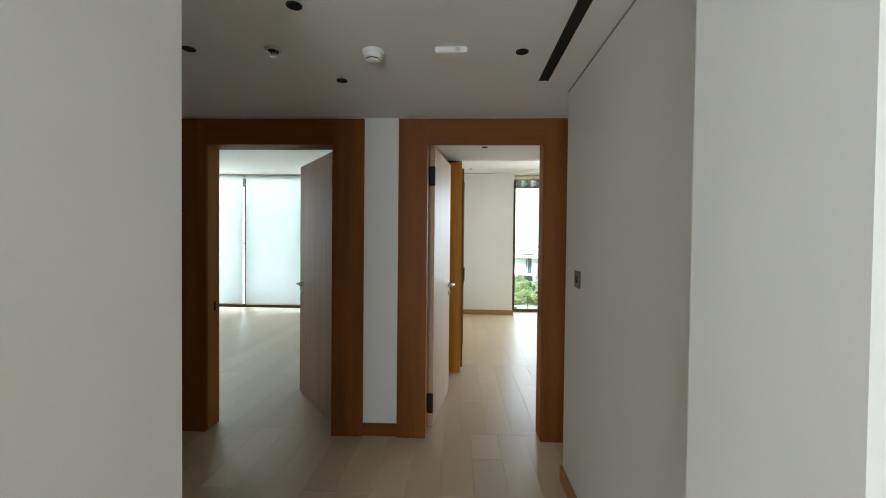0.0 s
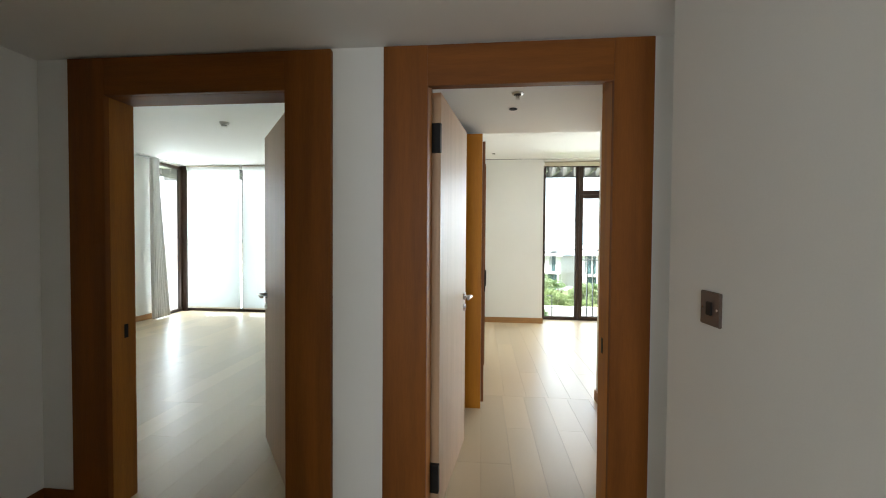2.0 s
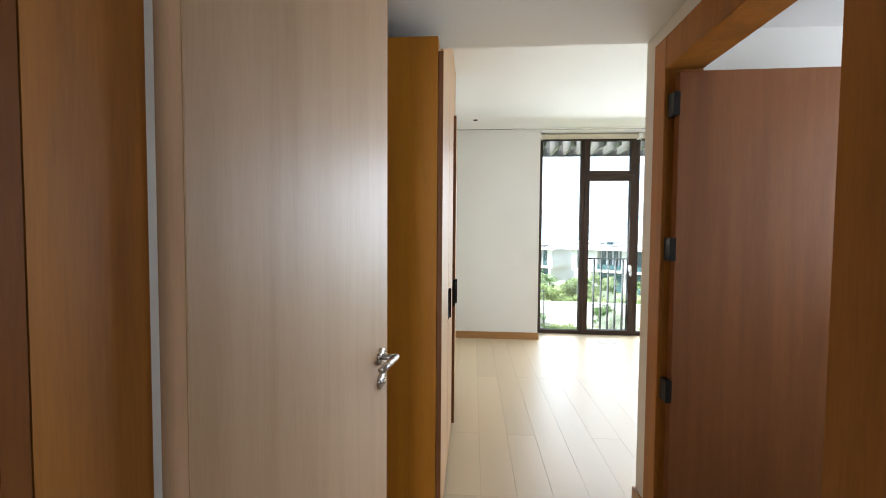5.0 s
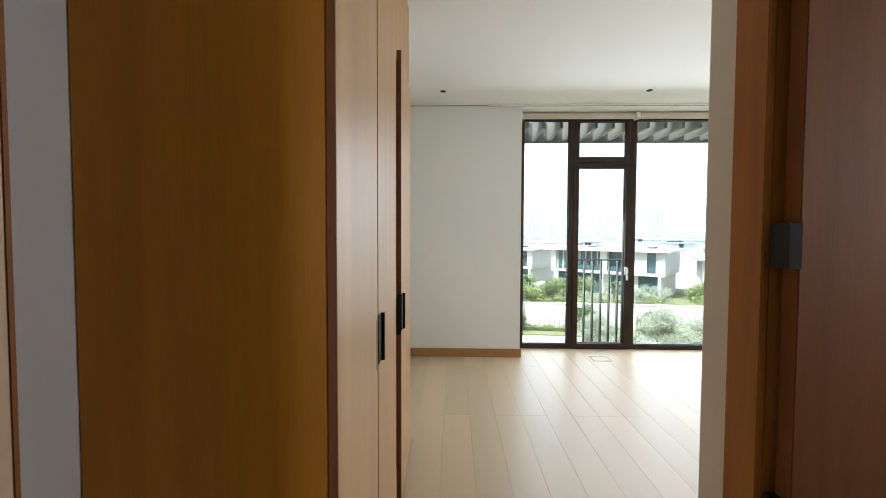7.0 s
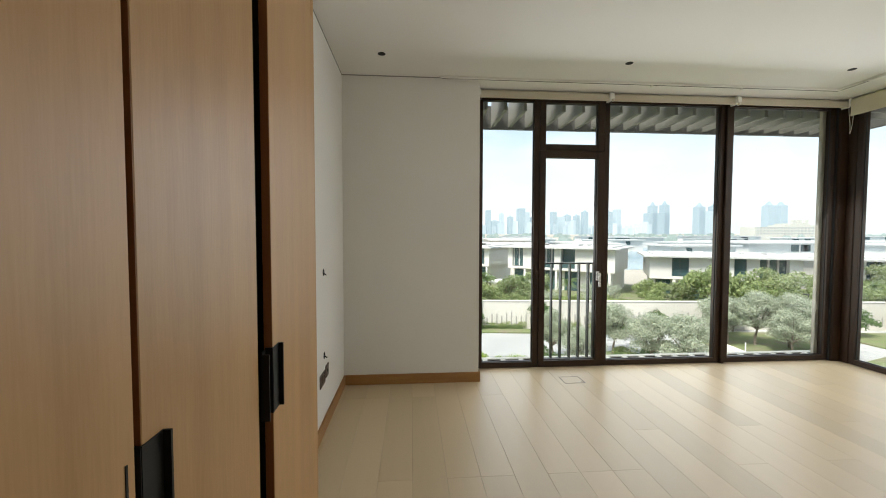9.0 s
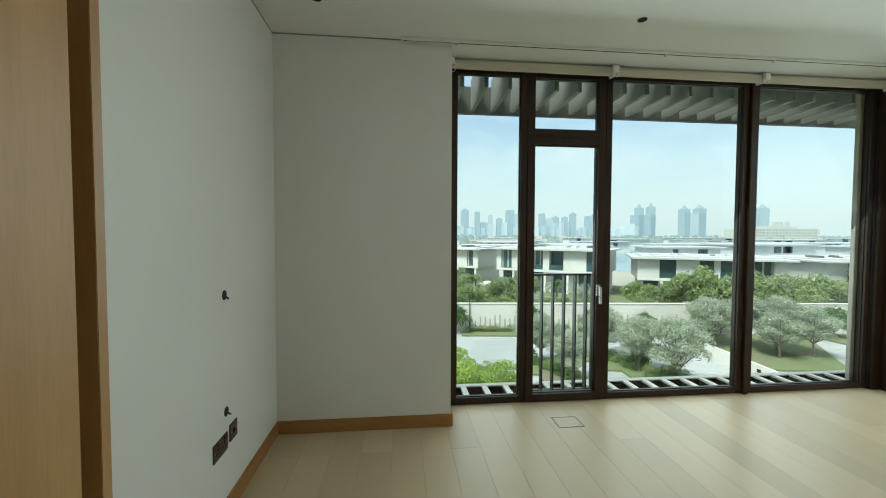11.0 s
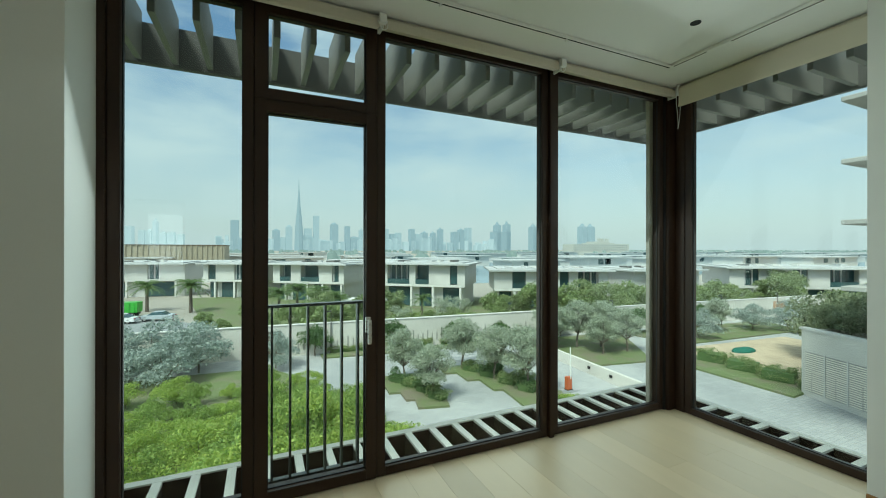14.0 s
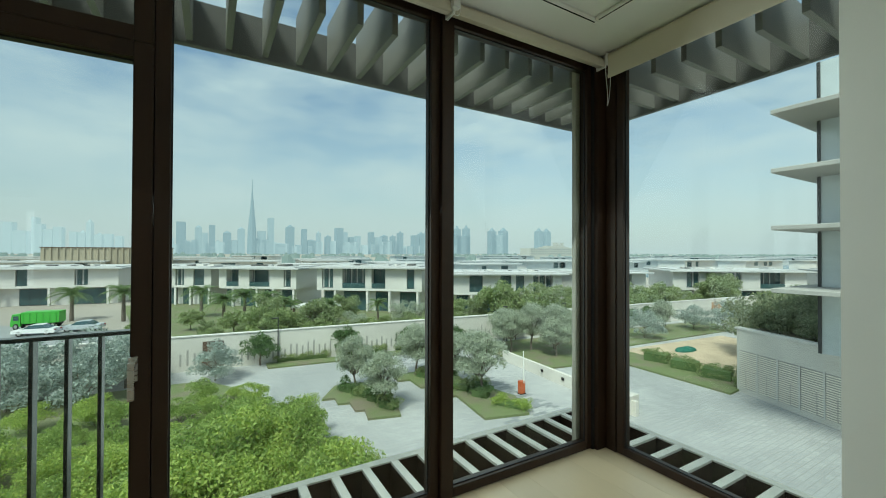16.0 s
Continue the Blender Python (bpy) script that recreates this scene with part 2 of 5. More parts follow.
def rod(bm, a, b, r, seg=10, r2=None):
    """A round bar from a to b, added to bm."""
    a, b = Vector(a), Vector(b)
    m = Matrix.Translation((a + b) / 2) @ (b - a).to_track_quat("Z", "Y").to_matrix().to_4x4()
    bmesh.ops.create_cone(bm, cap_ends=True, segments=seg, radius1=r, radius2=r if r2 is None else r2, depth=(b - a).length, matrix=m)


def disc(bm, r, z0, z1, seg=28, r2=None):
    rod(bm, (0, 0, z0), (0, 0, z1), r, seg, r2)


# ---- plan, metres ----
HALL_H, ENT_H, ROOM_H = 2.255, 2.30, 2.71
DW0, DW1 = 3.37, 3.49              # the wall with the two bedroom doors
XL, XR = -1.39, 1.428              # hall side walls
LD0, LD1 = -1.0, -0.085             # left door opening
RD0, RD1 = 0.585, 1.390            # right door opening
DOOR_TOP = 2.062
BL, BR = 0.636, 5.42               # bedroom side walls
PIER_Y, GLASS_Y, GLASS_X = 8.245, 8.61, 5.785
PIER_X = 1.838
ENT_L, ENT_R, ENT_Y = 0.268, 1.828, 5.078   # bedroom entry
LRL, LRR = -4.75, 0.10             # second bedroom side walls

# ---- floors: slab under the planks ----
floor = setting(block("floor", -4.95, 5.88, -1.6, 8.68, -0.20, -0.014, SUBFLOOR), "pale oak plank floor running through all rooms", "floor")

# ---- ceilings ----
setting(block("ceiling_hall", -1.6, 3.5, -1.6, DW1, HALL_H, HALL_H + 0.06, CEIL), "low white plastered hall ceiling", "ceiling")
setting(block("ceiling_entry", LRR, 3.5, DW1, ENT_Y - 0.001, ENT_H, ENT_H + 0.06, CEIL), "low white plastered ceiling over the bedroom entry", "ceiling")
setting(block("ceiling_bedroom", 0.1, 5.9, ENT_Y + 0.0, 8.75, ROOM_H, ROOM_H + 0.2, CEIL), "white plastered bedroom ceiling", "ceiling")
setting(block("ceiling_second_bedroom", -5.3, 0.1, DW1, 8.75, ROOM_H, ROOM_H + 0.2, CEIL), "white plastered second bedroom ceiling", "ceiling")
block_drop = setting(block("bulkhead", LRR, 1.95, ENT_Y - 0.10, ENT_Y, ENT_H + 0.002, ROOM_H + 0.2, CEIL), "white bulkhead over the bedroom entry", "wall")

# ---- walls ----
TOP = HALL_H
def wall(name, x0, x1, y0, y1, z0=-0.014, z1=TOP, label="white painted plaster wall"):
    return setting(block(name, x0, x1, y0, y1, z0, z1, PAINT), label, "wall")

# the opening where the walk begins
wall("wall_opening_west", -1.5, 0.229, 1.03, 1.38, label="white plaster wall beside the hall opening")
wall("wall_opening_east", 1.275, 2.0, 1.03, 1.38, label="white plaster wall beside the hall opening")
wall("wall_start_west", -1.6, -0.9, -1.6, 1.03)
wall("wall_start_east", 2.3, 2.45, -1.6, 1.03)
wall("wall_start_south_a", -0.9, -0.42, -1.6, -1.45)
wall("wall_start_south_b", 1.82, 2.3, -1.6, -1.45)
wall("wall_start_south_c", -0.42, 1.82, -1.6, -1.45, z1=0.45)
# hall
wall("wall_hall_west", XL - 0.15, XL, 1.38, DW0)
wall("wall_hall_east", XR, XR + 0.6, 1.38, 2.89)
wall("wall_recess_east", 3.4, 3.5, 2.3, DW0)
wall("wall_recess_south", XR + 0.6, 3.4, 2.3, 2.45)
# the wall with the two doors
wall("wall_doors_west", XL, LD0 - 0.03, DW0, DW1, z1=2.255)
wall("wall_doors_middle", LD1 + 0.03, RD0 - 0.03, DW0, DW1)
wall("wall_doors_east", RD1 + 0.03, 3.4, DW0, DW1)
wall("wall_over_left_door", LD0 - 0.03, LD1 + 0.03, DW0, DW1, DOOR_TOP + 0.02)
wall("wall_over_right_door", RD0 - 0.03, RD1 + 0.03, DW0, DW1, 2.128)
# bedroom entry
wall("wall_between_bedrooms", LRR, ENT_L, DW1, 6.405, z1=ROOM_H)
wall("wall_bedroom_west", LRR, BL, 6.405, PIER_Y, z1=ROOM_H)
BD0, BD1, BD_TOP = 3.89, 4.845, 2.085  # bathroom door opening in the entry's east wall
wall("wall_entry_east_a", ENT_R, ENT_R + 0.12, DW1, BD0 - 0.03, z1=ENT_H)
wall("wall_entry_east_b", ENT_R, ENT_R + 0.12, BD1 + 0.03, ENT_Y, z1=ENT_H)
wall("wall_over_bath_door", ENT_R, ENT_R + 0.12, BD0 - 0.03, BD1 + 0.03, BD_TOP + 0.02, ENT_H)
wall("wall_bedroom_south", ENT_R + 0.12, BR, ENT_Y - 0.12, ENT_Y, z1=ROOM_H)
wall("wall_bath_east", 3.4, 3.5, DW1, ENT_Y - 0.12, z1=ENT_H)
# window side of the bedroom
wall("wall_pier", LRR, PIER_X, PIER_Y, GLASS_Y + 0.12, z1=ROOM_H, label="white plaster pier beside the bedroom window")
wall("wall_bedroom_east", BR, GLASS_X + 0.11, ENT_Y - 0.12, 7.235, z1=ROOM_H)
# second bedroom
wall("wall_second_west", LRL - 0.3, LRL, DW1, 7.85, z1=ROOM_H)
wall("wall_second_south", -5.0, XL, DW1 - 0.1, DW1, z1=ROOM_H)
wall("wall_second_upper", XL, LRR, DW1 - 0.12, DW1, HALL_H + 0.06, ROOM_H)

# outer facade above and below the windows
setting(block("facade_band", -5.3, 6.0, 8.752, 8.762, 2.75, 3.4, ALU), "grey facade band over the windows", "facade")

# ---- skirting boards ----
def skirting(x0, x1, y0, y1, h=0.09, mat=None):
    return setting(block("baseboard", x0, x1, y0, y1, 0.0, h, mat or SKIRT, bevel=0.003), "oak skirting board", "skirting board")

skirting(XL, XL + 0.014, 1.38, DW0, mat=VENEER_H)
skirting(XL + 0.014, -1.195, DW0 - 0.014, DW0, mat=VENEER_H)
skirting(0.14, 0.382, DW0 - 0.014, DW0, mat=VENEER_H)
skirting(1.56, 3.4, DW0 - 0.014, DW0)
skirting(XR - 0.014, XR, 1.38, 2.89 + 0.014)
skirting(BL, BL + 0.014, 6.42, PIER_Y)
skirting(BL + 0.014, PIER_X + 0.014, PIER_Y - 0.014, PIER_Y)
skirting(PIER_X, PIER_X + 0.014, PIER_Y, 8.54)
skirting(ENT_R - 0.014, ENT_R, BD1 + 0.108, ENT_Y + 0.014)
skirting(ENT_R, BR, ENT_Y, ENT_Y + 0.014)
skirting(BR - 0.014, BR, ENT_Y + 0.014, 7.235)
skirting(LRL, LRL + 0.014, DW1, 7.85)


# narrow grey strips that paint a shadow line where walls meet ceilings
GAP = material("painted_shadow_gap", (0.30, 0.29, 0.27), 0.9, vary=0.05)
for x0, x1, y0, y1, z_ in ((BL, BL + 0.003, 6.41, PIER_Y - 0.004, ROOM_H), (BL, PIER_X, PIER_Y - 0.003, PIER_Y, ROOM_H), (XR - 0.003, XR, 1.385, 2.885, HALL_H), (ENT_R, BR, ENT_Y, ENT_Y + 0.003, ROOM_H)):
    setting(block("trim", x0, x1, y0, y1, z_ - 0.008, z_, GAP), "thin grey strip painting a shadow line under the ceiling", "trim")


# ---- door linings and casings ----
def lining(name, x0, x1, xo0, xo1, label, rear=DOOR_TOP):
    """Wide flat oak surround on the hall face, with the jambs through the wall."""
    e = tagged(thing(name, pose(0, 0, 0), label, "door frame"), kind="structure")
    top = HALL_H - 0.012
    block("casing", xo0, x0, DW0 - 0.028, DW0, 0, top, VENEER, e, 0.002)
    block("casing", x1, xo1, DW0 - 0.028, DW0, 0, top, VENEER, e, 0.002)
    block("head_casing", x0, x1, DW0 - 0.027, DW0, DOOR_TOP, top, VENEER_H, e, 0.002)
    # The jambs take the lighter copy, so their light is in the colour.
    block("jamb", x0 - 0.028, x0, DW0 - 0.002, DW1 + 0.02, 0, DOOR_TOP, CASING_LIT, e, 0.002)
    block("jamb", x1, x1 + 0.028, DW0 - 0.002, DW1 + 0.02, 0, DOOR_TOP, CASING_LIT, e, 0.002)
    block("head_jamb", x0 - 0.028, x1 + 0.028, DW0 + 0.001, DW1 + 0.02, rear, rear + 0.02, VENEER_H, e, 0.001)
    if rear > DOOR_TOP:
        for xa, xb in ((x0 - 0.028, x0), (x1, x1 + 0.028)):
            block("jamb_top", xa, xb, DW0 + 0.001, DW1 + 0.02, DOOR_TOP, rear, CASING_LIT, e)
    return e

left_frame = lining("door_frame_left", LD0, LD1, -1.194, 0.137, "wide oak surround of the second bedroom door")
right_frame = lining("door_frame_right", RD0, RD1, 0.383, 1.557, "wide oak surround of the bedroom door", 2.107)
block("strike_plate", LD0, LD0 + 0.002, 3.44, 3.462, 0.855, 0.925, BLACK, left_frame)
block("strike_plate", RD1 - 0.002, RD1, 3.44, 3.462, 0.855, 0.925, BLACK, right_frame)


def door_leaf(name, hinge, angle, width, label, mirror=1, mat=LEAF_PALE, height=2.052, hinges=(0.185, 1.87), hinge_h=0.07):
    """Leaf hinged at the local origin, running along +x * mirror, 45 mm thick towards +y."""
    e = tagged(thing(name, pose(hinge[0], hinge[1], 0.0, 0, 0, angle), label, "door"), kind="structure")
    a, b = sorted((0.004 * mirror, width * mirror))
    block("leaf", a, b, -0.0225, 0.0225, 0.006, height, mat, e, 0.002)
    block("edge_lipping", *sorted((width * mirror, (width + 0.004) * mirror)), -0.0225, 0.0225, 0.006, height, VENEER, e)
    x = (width - 0.06) * mirror
    for side in (-1, 1):
        bm = bmesh.new()
        rod(bm, (x, side * 0.0225, 1.0), (x, side * 0.031, 1.0), 0.026, 24)
        rod(bm, (x, side * 0.0225, 1.0), (x, side * 0.07, 1.0), 0.010, 14)
        rod(bm, (x + 0.008 * mirror, side * 0.07, 1.0), (x - 0.115 * mirror, side * 0.07, 1.0), 0.010, 14)
        smooth(part("handle", bm, STEEL, e, "satin steel lever handle"))
        bm = bmesh.new()
        rod(bm, (x, side * 0.0225, 0.925), (x, side * 0.031, 0.925), 0.025, 24)
        rod(bm, (x, side * 0.0225, 0.925), (x, side * 0.038, 0.925), 0.008, 12)
        smooth(part("key_rose", bm, STEEL, e, "satin steel keyhole rose"))
    for z in hinges:
        bm = bmesh.new()
        rod(bm, (-0.004 * mirror, 0.0, z - hinge_h * 0.8), (-0.004 * mirror, 0.0, z + hinge_h * 0.8), 0.009, 12)
        cuboid(bm, -0.02, 0.006, -0.026, 0.026, z - hinge_h, z + hinge_h)
        part("hinge", bm, BLACK, e, "black steel hinge")
    return e

door_leaf("door_left", (-0.115, 3.515), 128.0, 0.81, "open pale oak door of the second bedroom")
door_leaf("door_right", (0.605, 3.515), 82.5, 0.756, "open pale oak bedroom door with lever handle", height=2.095)

# bathroom doorway in the entry's east wall
bf = tagged(thing("door_frame_bath", pose(0, 0, 0), "oak surround of the bathroom door", "door frame"), kind="structure")
block("casing", ENT_R - 0.018, ENT_R, BD1, BD1 + 0.106, 0, BD_TOP + 0.14, CASING_LIT, bf, 0.002)
block("casing", ENT_R - 0.018, ENT_R, BD0 - 0.16, BD0, 0, BD_TOP + 0.14, CASING_LIT, bf, 0.002)
block("head_casing", ENT_R - 0.017, ENT_R, BD0, BD1, BD_TOP, BD_TOP + 0.14, CASING_LIT, bf, 0.002)
block("jamb", ENT_R - 0.002, ENT_R + 0.14, BD1, BD1 + 0.028, 0, BD_TOP, CASING_LIT, bf, 0.002)
block("jamb", ENT_R - 0.002, ENT_R + 0.14, BD0 - 0.028, BD0, 0, BD_TOP, CASING_LIT, bf, 0.002)
block("head_jamb", ENT_R - 0.002, ENT_R + 0.14, BD0 - 0.028, BD1 + 0.028, BD_TOP, BD_TOP + 0.02, CASING_LIT, bf, 0.001)
setting(block("threshold", ENT_R - 0.01, ENT_R + 0.13, BD0, BD1, -0.013, 0.006, THRESH), "black stone bathroom threshold", "threshold")
setting(block("floor_bath", ENT_R + 0.13, 3.4, DW1, ENT_Y - 0.12, -0.013, 0.0, THRESH), "dark stone bathroom floor", "floor")
door_leaf("door_bath", (ENT_R + 0.012, BD1 - 0.036), -1.0, 0.79, "open oak bathroom door with black hinges", hinges=(0.11, 0.70, 1.31, 1.92), mat=LEAF_OAK, hinge_h=0.048)

# ---- wardrobe ----
WY0, WY1, WX = 4.79, 6.40, 0.835
w = thing("wardrobe", pose(ENT_L, WY0, 0), "tall built-in oak wardrobe with one door ajar", "wardrobe")
D, L = WX - ENT_L, WY1 - WY0
DOOR_H = 2.165
block("side_panel", 0.003, D - 0.002, 0, 0.03, 0.0, ENT_H - 0.075, OAK_LIT, w, 0.0015)
block("side_panel", 0.003, D, L - 0.03, L, 0.0, ROOM_H - 0.004, PALE, w, 0.0015)
# The near-black carcass puts the shade of the door gaps into colour.
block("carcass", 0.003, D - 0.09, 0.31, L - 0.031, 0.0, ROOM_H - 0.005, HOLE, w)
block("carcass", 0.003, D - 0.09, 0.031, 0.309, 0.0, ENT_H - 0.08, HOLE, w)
block("plinth", D - 0.06, D - 0.03, 0.031, L - 0.031, 0.0, 0.05, VENEER, w)
block("top_panel", D - 0.05, D - 0.002, 0.31, L - 0.031, DOOR_H + 0.014, ROOM_H - 0.005, PALE, w, 0.0015)
block("top_panel", D - 0.05, D - 0.002, 0.031, 0.285, DOOR_H + 0.014, ENT_H - 0.076, PALE, w, 0.0015)


def wardrobe_door(y0, y1, swing, grip, back=0.0):
    """A flat door hinged at y1, dark lipping on its free edge, with a folded black grip set into that edge."""
    d = part("door", bmesh.new(), PALE, w)
    bm = bmesh.new()
    width = y1 - y0 - 0.010
    cuboid(bm, 0.0, 0.022, -width, 0.0, 0.055, DOOR_H)
    bmesh.ops.bevel(bm, geom=list(bm.edges), offset=0.0015, segments=1, affect="EDGES")
    bm.to_mesh(d.data)
    bm.free()
    d.matrix_basis = pose(D + back, y1 - 0.005, 0, 0, 0, swing)
    block("edge_lipping", 0.001, 0.0212, -width - 0.0012, -width - 0.0002, 0.056, DOOR_H - 0.001, LEAF_OAK, d, 0.0, "dark oak edge lipping")
    if not grip:
        return d
    g = bmesh.new()
    cuboid(g, 0.004, 0.0235, -width - 0.006, -width + 0.004, 0.885, 1.055)
    cuboid(g, 0.0222, 0.0245, -width - 0.004, -width + 0.048, 0.885, 1.055)
    cuboid(g, 0.0245, 0.036, -width + 0.043, -width + 0.048, 0.885, 1.055)
    cuboid(g, 0.002, 0.0235, -width - 0.034, -width - 0.030, 0.875, 1.045)
    cuboid(g, 0.002, 0.006, -width - 0.032, -width - 0.004, 0.878, 1.05)
    part("grip", g, BLACK, d, "black folded metal grip")
    return d

wardrobe_door(0.002, 0.480, 0.0, False)
wardrobe_door(0.484, 0.918, 0.0, True)
wardrobe_door(0.960, 1.500, 1.8, True)
block("end_filler", D - 0.07, D - 0.045, 1.505, L - 0.031, 0.0, 2.28, PALE, w, 0.0015)
# ---- windows ----
def pane_frame(e, axis, a0, a1, z0, z1, at, w=0.045, depth=0.07, name="sash"):
    """A sash: four bars and a pane, in the plane y = at (axis x) or x = at (axis y)."""
    def bar(n, p0, p1, q0, q1, d0, d1, mat, bev=0.003):
        if axis == "x":
            return block(n, p0, p1, at + d0, at + d1, q0, q1, mat, e, bev)
        return block(n, at + d0, at + d1, p0, p1, q0, q1, mat, e, bev)
    h = depth / 2
    bar(name + "_stile", a0, a0 + w, z0, z1, -h, h, BRONZE)
    bar(name + "_stile", a1 - w, a1, z0, z1, -h, h, BRONZE)
    bar(name + "_rail", a0 + w, a1 - w, z0, z0 + w, -h + 0.001, h - 0.001, BRONZE)
    bar(name + "_rail", a0 + w, a1 - w, z1 - w, z1, -h + 0.001, h - 0.001, BRONZE)
    b = bar("pane", a0 + w - 0.004, a1 - w + 0.004, z0 + w - 0.004, z1 - w + 0.004, -0.003, 0.003, GLASS, 0)
    b.visible_shadow = False
    g = 0.006
    bar("gasket", a0 + w, a0 + w + g, z0 + w, z1 - w, -0.012, -0.004, GASKET, 0)
    bar("gasket", a1 - w - g, a1 - w, z0 + w, z1 - w, -0.012, -0.004, GASKET, 0)
    bar("gasket", a0 + w + g, a1 - w - g, z0 + w, z0 + w + g, -0.012, -0.004, GASKET, 0)
    bar("gasket", a0 + w + g, a1 - w - g, z1 - w - g, z1 - w, -0.012, -0.004, GASKET, 0)


WT = 2.69
def window_run(name, label, bays, door_bay, post, y=GLASS_Y):
    e = tagged(thing(name, pose(0, 0, 0), label, "window"), kind="structure")
    for i, (a0, a1) in enumerate(bays):
        if i == door_bay:
            pane_frame(e, "x", a0, a1, 0.004, 2.16, y, 0.062, 0.085, "door")
            pane_frame(e, "x", a0, a1, 2.163, WT, y, 0.062)
        else:
            pane_frame(e, "x", a0, a1, 0.004, WT, y, 0.052)
    return e

win = window_run("window_1", "bronze framed full-height corner window with a balcony door", [(1.872, 2.490), (2.493, 3.150), (3.153, 4.424), (4.466, 5.66)], 1, None)
block("left_frame", PIER_X, 1.871, GLASS_Y - 0.05, GLASS_Y + 0.05, 0, WT, BRONZE, win, 0.003)
block("mullion", 4.425, 4.465, GLASS_Y - 0.06, GLASS_Y + 0.05, 0, WT, BRONZE, win, 0.003)
for x_ in (2.4915, 3.1515):
    block("cover_strip", x_ - 0.03, x_ + 0.03, GLASS_Y + 0.0435, GLASS_Y + 0.052, 0, WT, BRONZE, win, 0.001)
block("cover_strip", 2.525, 3.118, GLASS_Y + 0.0435, GLASS_Y + 0.051, 2.14, 2.185, BRONZE, win, 0.001)
block("head_frame", PIER_X, 5.661, GLASS_Y - 0.05, GLASS_Y + 0.05, WT + 0.001, ROOM_H, BRONZE, win, 0.002)
block("corner_post", 5.662, GLASS_X + 0.06, GLASS_Y - 0.075, GLASS_Y + 0.06, 0, ROOM_H, BRONZE, win, 0.004)
block("corner_return", GLASS_X - 0.04, GLASS_X + 0.055, 8.452, GLASS_Y - 0.076, 0, ROOM_H, BRONZE, win, 0.004)
# This cover's paleness is light put into its colour.
block("corner_cover", 5.575, 5.661, GLASS_Y + 0.036, GLASS_Y + 0.075, 0, ROOM_H, BRONZE_LIT, win, 0.003, "bronze cover outside the glass, coloured as if lit")
block("corner_post_ridge", 5.645, 5.67, GLASS_Y - 0.05, GLASS_Y - 0.02, 0, WT, GASKET, win, 0.002)
pane_frame(win, "y", 7.245, 8.45, 0.004, WT, GLASS_X, 0.052)
# balcony door handle
bm = bmesh.new()
cuboid(bm, 3.082, 3.110, GLASS_Y - 0.056, GLASS_Y - 0.042, 0.875, 0.965)
rod(bm, (3.096, GLASS_Y - 0.05, 0.945), (3.096, GLASS_Y - 0.095, 0.945), 0.008, 12)
cuboid(bm, 3.086, 3.106, GLASS_Y - 0.10, GLASS_Y - 0.086, 0.815, 0.953)
part("door_handle", bm, STEEL, win, "satin steel window handle")

# second bedroom window with its blinds drawn
win2 = window_run("window_2", "bronze framed window of the second bedroom", [(-4.64, -3.535), (-3.53, -2.3), (-2.29, -1.0), (-0.99, 0.09)], None, None)
block("corner_post", LRL - 0.05, -4.645, GLASS_Y - 0.08, GLASS_Y + 0.06, 0, ROOM_H, BRONZE, win2, 0.004)
block("head_frame", -4.64, 0.09, GLASS_Y - 0.05, GLASS_Y + 0.05, WT + 0.001, ROOM_H, BRONZE, win2, 0.002)
pane_frame(win2, "y", 7.86, GLASS_Y - 0.082, 0.004, WT, LRL - 0.02, 0.05)
# ---- blinds, curtain tracks, curtain ----
def roller(name, m, length, drop, label):
    """A roller blind: tube, fabric, bottom bar, end brackets, a loop of chain. Local x along the window, -y into the room."""
    e = thing(name, m, label, "roller blind", "roller blinds over the windows")
    bm = bmesh.new()
    rod(bm, (0.012, 0, -0.04), (length - 0.012, 0, -0.04), 0.036, 20)
    smooth(part("roll", bm, BLIND, e))
    block("fabric", 0.015, length - 0.015, -0.0375, -0.0355, -0.06 - drop, -0.035, BLIND_DOWN if drop > 1 else BLIND, e)
    block("bottom_bar", 0.013, length - 0.013, -0.042, -0.031, -0.085 - drop, -0.0605 - drop, BLIND, e, 0.003)
    for x in (0.0, length - 0.006):
        block("bracket", x, x + 0.006, -0.04, 0.04, -0.085, 0.0, WHITE_PLASTIC, e, 0.001)
    return e


def chain(name, m, drop):
    e = thing(name, m, "white bead chain loop of a roller blind", "blind chain", "blind chains")
    bm = bmesh.new()
    pts = []
    for i in range(25):
        a = math.pi * i / 24
        pts.append(Vector((0.028 * math.cos(a) + 0.006 * math.sin(3 * a), 0.01 * math.sin(2 * a), -drop * math.sin(a) ** 0.6)))
    for p, q in zip(pts, pts[1:]):
        rod(bm, p, q, 0.0022, 6)
    part("loop", bm, WHITE_PLASTIC, e)
    bm = bmesh.new()
    cuboid(bm, -0.02, 0.02, -0.02, 0.012, -0.02, 0.03)
    part("clutch", bm, WHITE_PLASTIC, e)
    return e

BY = GLASS_Y - 0.11
for x0, x1 in ((1.845, 3.150), (3.154, 4.442), (4.446, 5.66)):
    roller("roller_blind", pose(x0, BY, ROOM_H), x1 - x0, 0.0, "cream fabric roller blind rolled up over the window")
roller("roller_blind", pose(GLASS_X - 0.13, 8.43, ROOM_H, 0, 0, -90), 1.15, 0.10, "cream fabric roller blind pulled slightly down")
for x0, x1 in ((-4.60, -3.55), (-3.515, -2.30), (-2.28, -1.0), (-0.98, 0.09)):
    roller("roller_blind", pose(x0, BY, ROOM_H), x1 - x0, 2.55, "white fabric roller blind fully drawn down")
